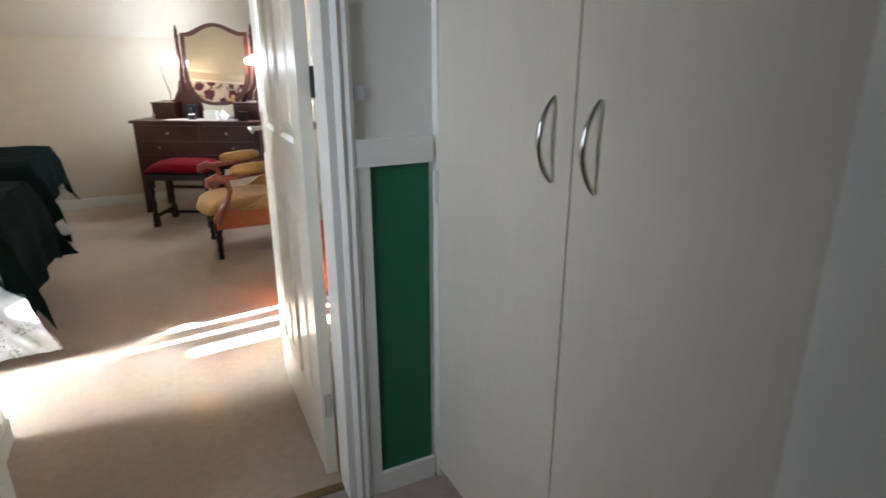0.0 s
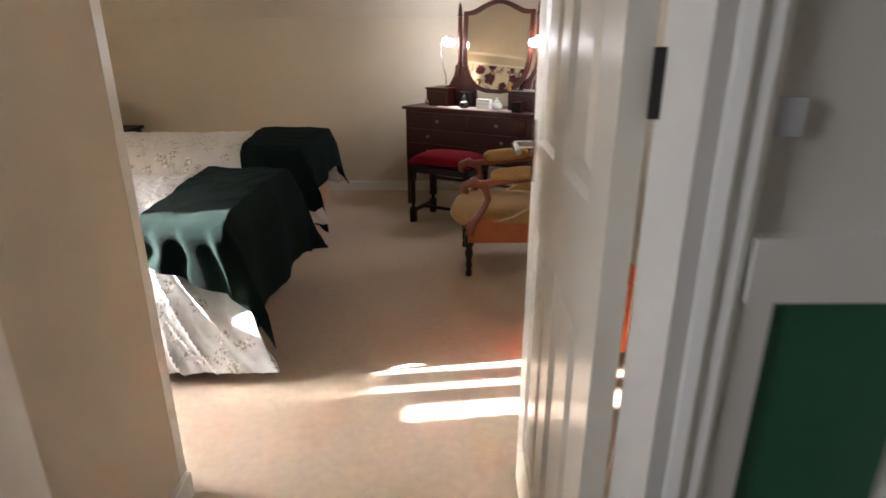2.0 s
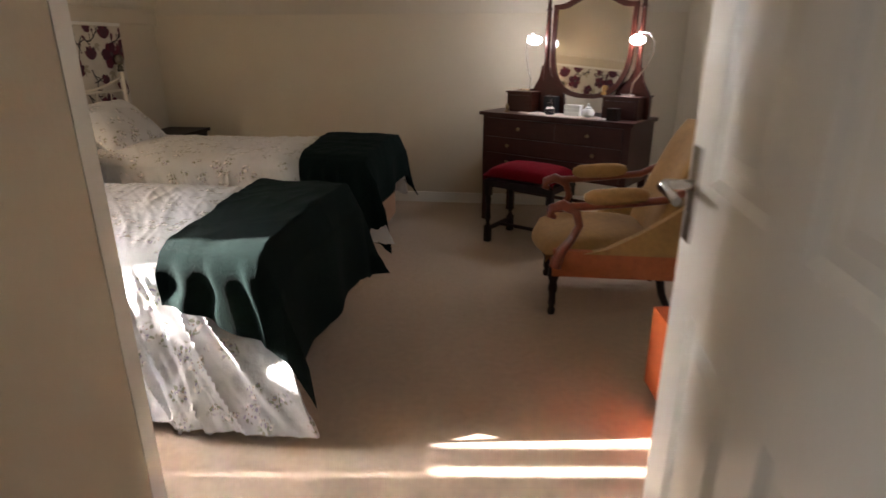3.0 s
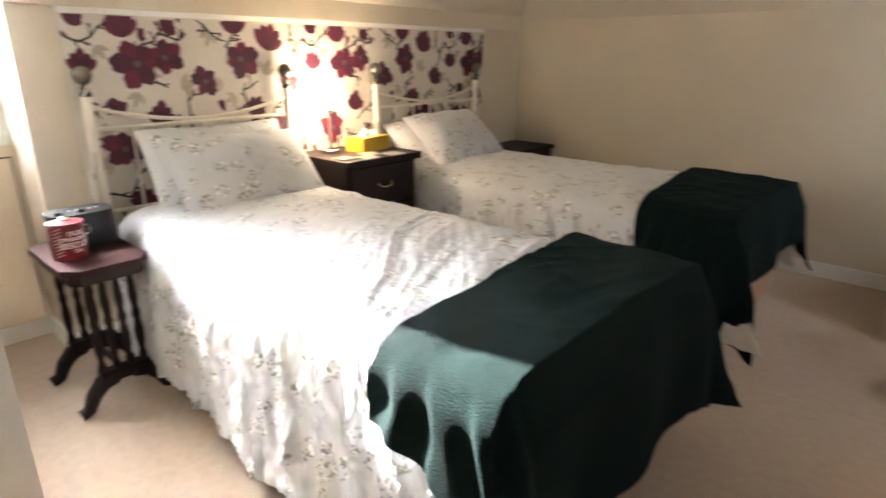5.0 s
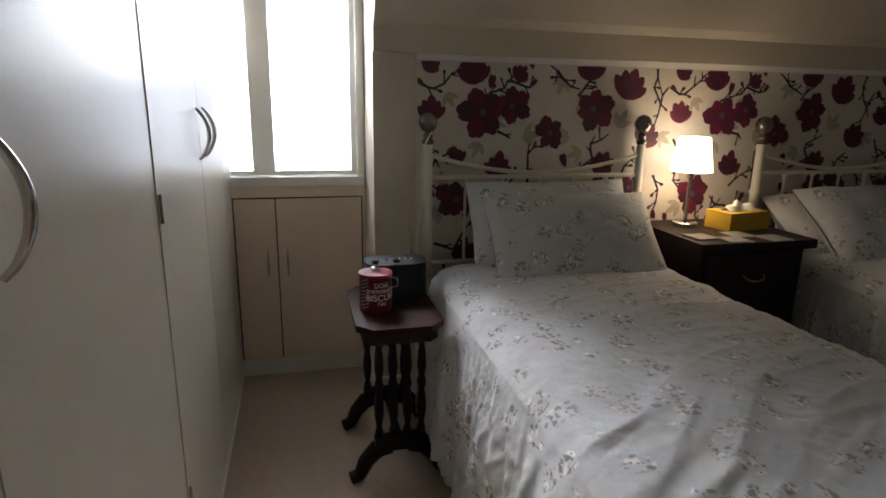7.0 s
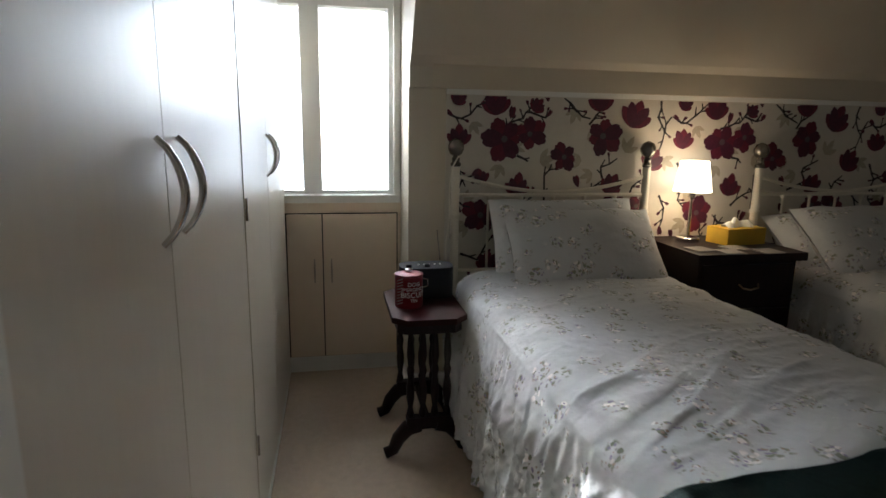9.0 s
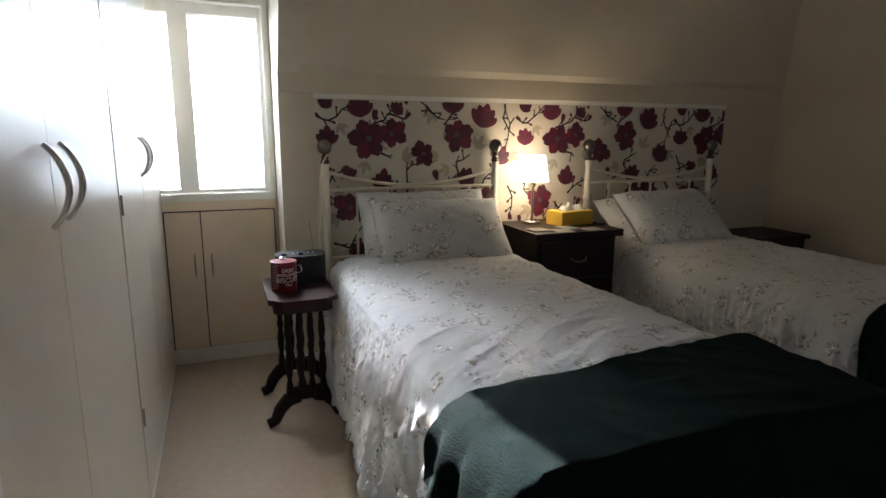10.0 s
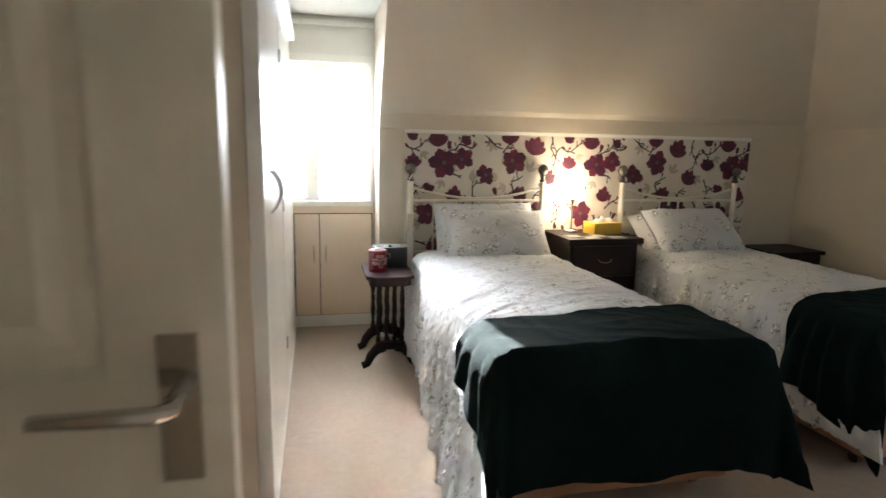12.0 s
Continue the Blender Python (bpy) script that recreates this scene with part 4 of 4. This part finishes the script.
for words, size, z in (("DOG", 0.022, 0.088), ("EMERGENCY", 0.0175, 0.070), ("BISCUIT", 0.030, 0.044), ("TIN", 0.018, 0.026)):
    wrap_text(words, size, z, radians(14), 0.0546, tin, M_WHITE)
bm = bmesh.new()
for k in range(9):
    z = 0.012 + k * 0.0115
    pts = []
    for i in range(6):
        a = radians(-62 + i * 6)
        pts.append((a, z + i * 0.0022))
    for (a0, z0), (a1, z1) in zip(pts, pts[1:]):
        bm.faces.new([bm.verts.new((0.0546 * math.cos(a), 0.0546 * math.sin(a), q)) for a, q in ((a0, z0), (a1, z1), (a1, z1 + 0.004), (a0, z0 + 0.004))])
part("stripes", bm, M_CORK, tin, "pale diagonal stripes")

radio = thing("radio", (-2.135, 3.225, TH), "rounded black portable radio with a thin aerial", "radio", turn=0)
bm = bmesh.new()
prism(bm, [(0.075 * math.copysign(abs(math.cos(a)) ** 0.6, math.cos(a)), 0.11 * math.copysign(abs(math.sin(a)) ** 0.6, math.sin(a))) for a in (math.tau * k / 28 for k in range(28))], 0, 0.125)
part("case", bm, M_BLACK, radio, bevel=0.012, seg=3)
for y in (-0.075, 0.0):
    bm = bmesh.new()
    lathe(bm, [(0.012, 0), (0.012, 0.010), (0.009, 0.012)], (0.035, y, 0.1245), 14)
    part("dial", bm, M_BLACK, radio, smooth=True)
for k in range(5):
    bm = bmesh.new()
    lathe(bm, [(0.004, 0), (0.004, 0.004)], (0.0, -0.03 + k * 0.022, 0.1248), 8)
    part("button", bm, M_WHITE, radio)
bm = bmesh.new()
tube(bm, [(-0.055, 0.07, 0.12), (-0.06, 0.055, 0.26)], 0.0018, 6)
part("aerial", bm, M_CHROME, radio)

# a cream lead looped over the near headboard post
bm = bmesh.new()
tube(bm, [(-2.345, 3.40, 1.12), (-2.335, 3.375, 1.08), (-2.335, 3.36, 1.0), (-2.35, 3.365, 0.85), (-2.36, 3.35, 0.72), (-2.36, 3.355, 0.60), (-2.37, 3.34, 0.40)], 0.0035, 6)
solo("cable", bm, M_CREAMMETAL, "thin cream lead hung over the bed post", "cable", smooth=True)

# ---- dressing table ----
DTURN = -32.0
dt = thing("dressing_table", (0.275, 5.985, 0), "antique mahogany dressing table with shield mirror and drawers", "dressing table", turn=DTURN)
W, D = 1.12, 0.42
part("top", box(-0.01, W + 0.01, -0.01, D, 0.782, 0.805), M_MAHOG, dt, bevel=0.006)
part("carcase", box(0.01, W - 0.01, 0.015, D - 0.01, 0.40, 0.78), M_MAHOG, dt, bevel=0.003)
for a, b, z0, z1 in ((0.055, 0.59, 0.645, 0.765), (0.61, W - 0.055, 0.645, 0.765), (0.055, W - 0.055, 0.53, 0.635), (0.055, W - 0.055, 0.415, 0.52)):
    d = part("drawer", box(a, b, 0.004, 0.016, z0, z1), M_MAHOG, dt, bevel=0.003)
    for f in ((0.5,) if b - a < 0.7 else (0.18, 0.82)):
        bm = bmesh.new()
        lathe(bm, [(0.006, 0), (0.006, 0.01), (0.013, 0.016), (0.011, 0.024)], (0, 0, 0), 10)
        bmesh.ops.rotate(bm, verts=bm.verts, matrix=Matrix.Rotation(radians(90), 3, "X"))
        bmesh.ops.translate(bm, verts=bm.verts, vec=(a + (b - a) * f, 0.004, (z0 + z1) / 2))
        part("knob", bm, M_BRASS, d, smooth=True)
for x in (0.035, W - 0.035):
    for y in (0.04, D - 0.04):
        part("leg", box(x - 0.024, x + 0.024, y - 0.024, y + 0.024, 0, 0.402), M_MAHOG, dt, bevel=0.004)
bm = bmesh.new()
tube(bm, [(0.05, D - 0.04, 0.16), (W - 0.05, D - 0.04, 0.16)], 0.014, 8)
part("stretcher", bm, M_MAHOG, dt, smooth=True)
for x0, bw in ((0.135, 0.20), (W - 0.262, 0.235)):
    bxo = part("jewel_drawer_box", box(x0, x0 + bw, 0.13, 0.36, 0.806, 0.935, x0 - 0.008, x0 + bw + 0.008, 0.122, 0.37, 0.935, 0.947), M_MAHOG, dt, "small mahogany drawer box", bevel=0.003)
    part("drawer_front", box(x0 + 0.015, x0 + bw - 0.015, 0.124, 0.13, 0.82, 0.92), M_MAHOG, bxo, bevel=0.002)
MX = 0.70
for s in (-1, 1):
    x = MX + s * 0.326
    bm = bmesh.new()
    prism(bm, [(x - s * 0.17, 0.80), (x + s * 0.10, 0.80), (x + s * 0.10, 0.90), (x + s * 0.09, 0.965), (x + s * 0.045, 1.04), (x + s * 0.03, 1.12), (x - s * 0.01, 1.13), (x - s * 0.05, 1.05), (x - s * 0.11, 1.0), (x - s * 0.15, 0.93)], 0.235, 0.26, "y")
    post = part("mirror_support", bm, M_MAHOG, dt, "shaped mahogany mirror bracket", bevel=0.003)
    bm = bmesh.new()
    lathe(bm, [(0.018, 1.02), (0.022, 1.12), (0.016, 1.16), (0.018, 1.30), (0.015, 1.47), (0.022, 1.475), (0.012, 1.50), (0.015, 1.52), (0.004, 1.57)], (x, 0.247, 0), 12)
    part("post", bm, M_MAHOG, post, smooth=True)


def shield(grow, n=15):
    """A shield outline: a humped top, straight shoulders and a rounded point."""
    pts = []
    for k in range(n + 1):
        u = -1 + 2 * k / n
        z = 1.478 + 0.075 * max(0.0, math.cos(u * math.pi / 2 * 1.22)) ** 1.4
        pts.append((MX + u * (0.264 + grow), z + grow))
    for k in range(1, n):
        a = math.pi * k / n
        c = math.cos(a)
        z = 1.27 - 0.325 * math.sin(a) ** 0.85 - grow
        xx = (0.264 + grow) * math.copysign(abs(c) ** 0.72, c)
        if k == 1:
            pts.append((MX + 0.264 + grow, 1.32))
        pts.append((MX + xx, z))
    pts.append((MX - 0.264 - grow, 1.32))
    return pts


def tilt(bm):
    m = Matrix.Translation((MX, 0.24, 1.25)) @ Matrix.Rotation(radians(-3.5), 4, "X") @ Matrix.Rotation(radians(-2), 4, "Z") @ Matrix.Translation((-MX, -0.24, -1.25))
    bmesh.ops.transform(bm, matrix=m, verts=bm.verts)


a, b = shield(0.030), shield(0.0)
bm = bmesh.new()
fr = [[bm.verts.new((p[0], y, p[1])) for p in line] for line, y in ((a, 0.245), (a, 0.222), (b, 0.226), (b, 0.245))]
for r, s in zip(fr, fr[1:] + fr[:1]):
    for k in range(len(r)):
        bm.faces.new((r[k], r[(k + 1) % len(r)], s[(k + 1) % len(r)], s[k]))
tilt(bm)
mf = part("mirror_frame", bm, M_MAHOG, dt, "shield shaped mahogany mirror frame")
bm = bmesh.new()
prism(bm, b, 0.234, 0.242, "y")
tilt(bm)
part("mirror", bm, M_MIRROR, mf, "bevelled mirror glass")



def on_dresser(x, y, z):
    a = radians(DTURN)
    return 0.275 + x * math.cos(a) - y * math.sin(a), 5.985 + x * math.sin(a) + y * math.cos(a), z


for k, x in enumerate((0.262, 1.015)):
    lt = thing("dressing_lamp", on_dresser(x, 0.19, 0.947), "lit chrome swan neck lamp with a small opal glass shade", "lamp", "dressing table lamps", turn=DTURN)
    part("base", box(-0.045, 0.045, -0.04, 0.04, 0, 0.018), M_CHROME, lt, bevel=0.004)
    bm = bmesh.new()
    if k == 0:
        pts = [(0.02, 0, 0.018), (0.02, 0, 0.08), (-0.01, 0, 0.17), (-0.03, 0, 0.28), (-0.01, 0, 0.37), (0.03, 0, 0.385), (0.045, 0, 0.365)]
    else:
        pts = [(0.0, 0, 0.018), (0.01, 0, 0.08), (0.07, 0, 0.17), (0.115, 0, 0.26), (0.115, 0, 0.33), (0.08, 0, 0.375), (0.02, 0, 0.385), (0.01, 0, 0.365)]
    tube(bm, pts, 0.005, 8)
    part("neck", bm, M_CHROME, lt, smooth=True)
    end = pts[-1]
    bm = bmesh.new()
    lathe(bm, [(0.016, 0), (0.036, -0.010), (0.046, -0.026), (0.041, -0.042), (0.025, -0.052), (0.010, -0.057)], (end[0], end[1], end[2]), 18)
    part("shade", bm, M_BULB, lt, "glowing opal glass shade", smooth=True)
    lp = new("dressing_lamp_light", bpy.data.lights.new("dressing_lamp_light", "POINT"))
    lp.data.energy, lp.data.color, lp.data.shadow_soft_size = 0.062, (0.92, 0.95, 1.0), 0.04
    lp.location = on_dresser(x + end[0], 0.09, 0.947 + end[2] - 0.03)

bm = bmesh.new()
prism(bm, [(0.35 * math.cos(t), 0.085 * math.sin(t) + 0.006 * math.sin(t * 22)) for t in (math.tau * k / 60 for k in range(60))], 0, 0.003)
solo("lace_mat", bm, M_LACE, "oval cream lace mat on the dressing table", "mat", at=on_dresser(0.60, 0.11, 0.8055), turn=DTURN)
bm = bmesh.new()
lathe(bm, [(0.032, 0), (0.036, 0.02), (0.034, 0.04), (0.012, 0.055), (0.012, 0.068), (0.018, 0.075), (0.006, 0.09), (0.004, 0.13)], (0, 0, 0), 14)
solo("perfume_bottle", bm, M_GLASS, "cut glass scent bottle with a pointed stopper", "bottle", smooth=True, at=on_dresser(0.50, 0.10, 0.809))
solo("small_chest", box(-0.045, 0.045, -0.03, 0.03, 0, 0.115), M_BLACK, "tiny dark jewellery chest", "jewellery box", bevel=0.002, at=on_dresser(0.46, 0.19, 0.806), turn=DTURN)
for z in (0.0, 0.024, 0.048):
    solo("soap_box", box(-0.055, 0.055, -0.03, 0.03, 0, 0.022), M_TISSUE, "small white box stacked on the dressing table", "box", bevel=0.002, group="small white boxes", at=on_dresser(0.66, 0.13, 0.809 + z), turn=DTURN + (2 if z else 0))
bm = bmesh.new()
lathe(bm, [(0.02, 0), (0.04, 0.015), (0.042, 0.035), (0.03, 0.052), (0.02, 0.056), (0.025, 0.062), (0.008, 0.072), (0.01, 0.085), (0.003, 0.09)], (0, 0, 0), 16)
solo("ginger_jar", bm, M_WHITE, "small white china lidded pot", "pot", smooth=True, at=on_dresser(0.78, 0.10, 0.809))
solo("trinket_box", box(-0.035, 0.035, -0.03, 0.03, 0, 0.075), M_DARKWOOD, "small dark trinket clock", "clock", bevel=0.012, at=on_dresser(0.97, 0.06, 0.8055), turn=DTURN)
bm = bmesh.new()
lathe(bm, [(0.022, 0), (0.022, 0.004), (0.006, 0.012), (0.016, 0.03), (0.010, 0.04), (0.008, 0.055)], (0, 0, 0), 12)
solo("candle_holder", bm, M_BRASS, "tiny brass candle holder", "ornament", smooth=True, at=on_dresser(0.155, 0.10, 0.8055))
bm = bmesh.new()
lathe(bm, [(0.016, 0), (0.018, 0.01), (0.012, 0.03), (0.014, 0.045), (0.008, 0.06)], (0, 0, 0), 12)
solo("figurine", bm, M_GOLD, "tiny pale ornament on the small drawer box", "ornament", smooth=True, at=on_dresser(0.83, 0.20, 0.9475))

# ---- stool ----
st = thing("stool", (0.325, 5.445, 0), "dark wooden stool with a padded red velvet seat", "stool", turn=-29)
SW, SD = 0.50, 0.36
bm = bmesh.new()
sheet(bm, lambda u, v: (u * SW, v * SD, 0.455 + 0.075 * (max(0, 1 - abs(2 * u - 1) ** 3.5) * max(0, 1 - abs(2 * v - 1) ** 3.5)) ** 0.45), 20, 16, 0.03)
part("seat", bm, M_RED, st, "padded red velvet seat", smooth=True)
part("seat_frame", box(0.005, SW - 0.005, 0.005, SD - 0.005, 0.385, 0.43), M_DARKWOOD, st, bevel=0.005)
for x in (0.028, SW - 0.028):
    for y in (0.028, SD - 0.028):
        bm = bmesh.new()
        bx(bm, x - 0.02, x + 0.02, y - 0.02, y + 0.02, 0, 0.11)
        lathe(bm, [(0.018, 0.11), (0.012, 0.13), (0.020, 0.17), (0.013, 0.24), (0.020, 0.29), (0.014, 0.32)], (x, y, 0), 10)
        bx(bm, x - 0.02, x + 0.02, y - 0.02, y + 0.02, 0.32, 0.386)
        part("leg", bm, M_DARKWOOD, st, smooth=True)
for x in (0.028, SW - 0.028):
    part("stretcher", box(x - 0.009, x + 0.009, 0.045, SD - 0.045, 0.075, 0.10), M_DARKWOOD, st, bevel=0.003)
part("stretcher", box(0.04, SW - 0.04, SD / 2 - 0.01, SD / 2 + 0.01, 0.078, 0.098), M_DARKWOOD, st, bevel=0.003)

# ---- armchair, facing the window ----
ch = thing("armchair", (0.70, 4.34, 0), "low Victorian armchair in gold and orange velvet with carved arms", "armchair")
M_RAIL = material("rust_orange_velvet", (0.34, 0.095, 0.028), 0.9, scale=40, var=0.2, bump=0.3)
CW, CD = 0.57, 0.56  # between the arms along y, front to back along x
for x, y in ((0.03, 0.03), (0.03, CW - 0.03)):
    bm = bmesh.new()
    lathe(bm, [(0.016, 0.0), (0.020, 0.02), (0.013, 0.04), (0.020, 0.06), (0.016, 0.10), (0.024, 0.14), (0.018, 0.17), (0.028, 0.20), (0.026, 0.255)], (x, y, 0), 12)
    part("front_leg", bm, M_DARKWOOD, ch, "turned front leg", smooth=True)
for y in (0.05, CW - 0.05):
    bm = bmesh.new()
    tube(bm, [(CD - 0.04, y, 0.255), (CD - 0.01, y, 0.12), (CD + 0.05, y, 0.0)], [0.022, 0.018, 0.014], 8)
    part("back_leg", bm, M_DARKWOOD, ch, "splayed back leg", smooth=True)
part("seat_rail", box(0.02, CD + 0.05, -0.01, CW + 0.01, 0.215, 0.345), M_RAIL, ch, "orange upholstered seat rail", bevel=0.02, seg=3)
bm = bmesh.new()
sheet(bm, lambda u, v: (-0.075 + u * (CD + 0.05) + 0.06 * (2 * v - 1) ** 2 * (1 - u), 0.01 + v * (CW - 0.02), 0.315 + 0.10 * (max(0, 1 - abs(2 * u - 1) ** 3) * max(0, 1 - abs(2 * v - 1) ** 4)) ** 0.42), 24, 24, 0.04)
part("seat", bm, M_GOLD, ch, "rounded gold velvet seat", smooth=True)
for y, side in ((0.0, -1), (CW, 1)):
    bm = bmesh.new()
    tube(bm, [(0.03, y, 0.26), (0.05, y, 0.33), (0.10, y, 0.40), (0.13, y, 0.47), (0.11, y, 0.535), (0.05, y, 0.565), (0.0, y, 0.545), (-0.005, y, 0.515), (0.02, y, 0.505)],
         [0.030, 0.026, 0.020, 0.019, 0.022, 0.026, 0.024, 0.018, 0.012], 10)
    arm = part("arm", bm, M_REDWOOD, ch, "carved scrolled arm", smooth=True)
    bm = bmesh.new()
    tube(bm, [(0.08, y, 0.555), (0.30, y, 0.575), (0.50, y, 0.60), (0.62, y, 0.66)], [0.020, 0.018, 0.018, 0.018], 10)
    part("arm_rail", bm, M_REDWOOD, arm, smooth=True)
    bm = bmesh.new()
    n2 = 12
    tube(bm, [(0.145, y, 0.59), (0.155, y, 0.597), (0.18, y, 0.603), (0.30, y, 0.612), (0.38, y, 0.618), (0.415, y, 0.617), (0.425, y, 0.612)], [0.012, 0.026, 0.036, 0.040, 0.036, 0.026, 0.012], 14)
    part("arm_pad", bm, M_GOLD, arm, "gold velvet arm pad", smooth=True)
bm = bmesh.new()
sheet(bm, lambda u, v: (CD - 0.04 + 0.24 * u - 0.09 * (max(0, 1 - abs(2 * u - 1) ** 4) * max(0, 1 - abs(2 * v - 1) ** 4)) ** 0.5 - 0.10 * abs(2 * v - 1) ** 2 * 0.6, 0.02 + v * (CW - 0.04), 0.30 + 0.60 * u + 0.0 * v), 24, 20, 0.07)
part("backrest", bm, M_GOLD, ch, "buttoned gold velvet backrest", smooth=True)
for y in (0.0, CW):  # sides that sweep up from the rail to the back
    bm = bmesh.new()
    sweep = [(0.16, 0.335), (CD + 0.05, 0.335), (CD + 0.14, 0.66)]
    sweep += [(CD + 0.10 - 0.40 * q ** 0.8, 0.67 - 0.31 * q ** 0.55) for q in (k / 9 for k in range(10))]
    prism(bm, sweep, y - 0.020, y + 0.020, "y")
    part("side_panel", bm, M_GOLD, ch, "gold velvet side swept up to the back", bevel=0.012)

# ---- outside ----
structure("ground", box(-120, -3.6, -60, 60, -2.9, -2.8), material("garden_ground", (0.09, 0.11, 0.05), 0.95, scale=2, var=0.3), "distant garden ground")

ct = thing("corner_table", (-2.40, 5.965, 0), "dark wooden low table in the corner beyond the far bed", "table")
part("top", box(0, 0.36, 0, 0.44, 0.575, 0.60), M_DARKWOOD, ct, bevel=0.006)
part("body", box(0.02, 0.34, 0.02, 0.42, 0.0, 0.574), M_DARKWOOD, ct, bevel=0.004)

# stand-in for an unidentified orange thing, added to tint the carpet with its bounce
pf = thing("pouffe", (1.24, 3.56, 0), "orange padded stand-in added behind the door to bounce orange light", "pouffe", turn=6)
part("cushion", box(-0.18, 0.18, -0.18, 0.18, 0.05, 0.36), M_ORANGE, pf, bevel=0.05, seg=3)
for x in (-0.13, 0.13):
    for y in (-0.13, 0.13):
        bm = bmesh.new()
        lathe(bm, [(0.018, 0), (0.022, 0.03), (0.024, 0.055)], (x, y, 0), 10)
        part("foot", bm, M_DARKWOOD, pf, smooth=True)
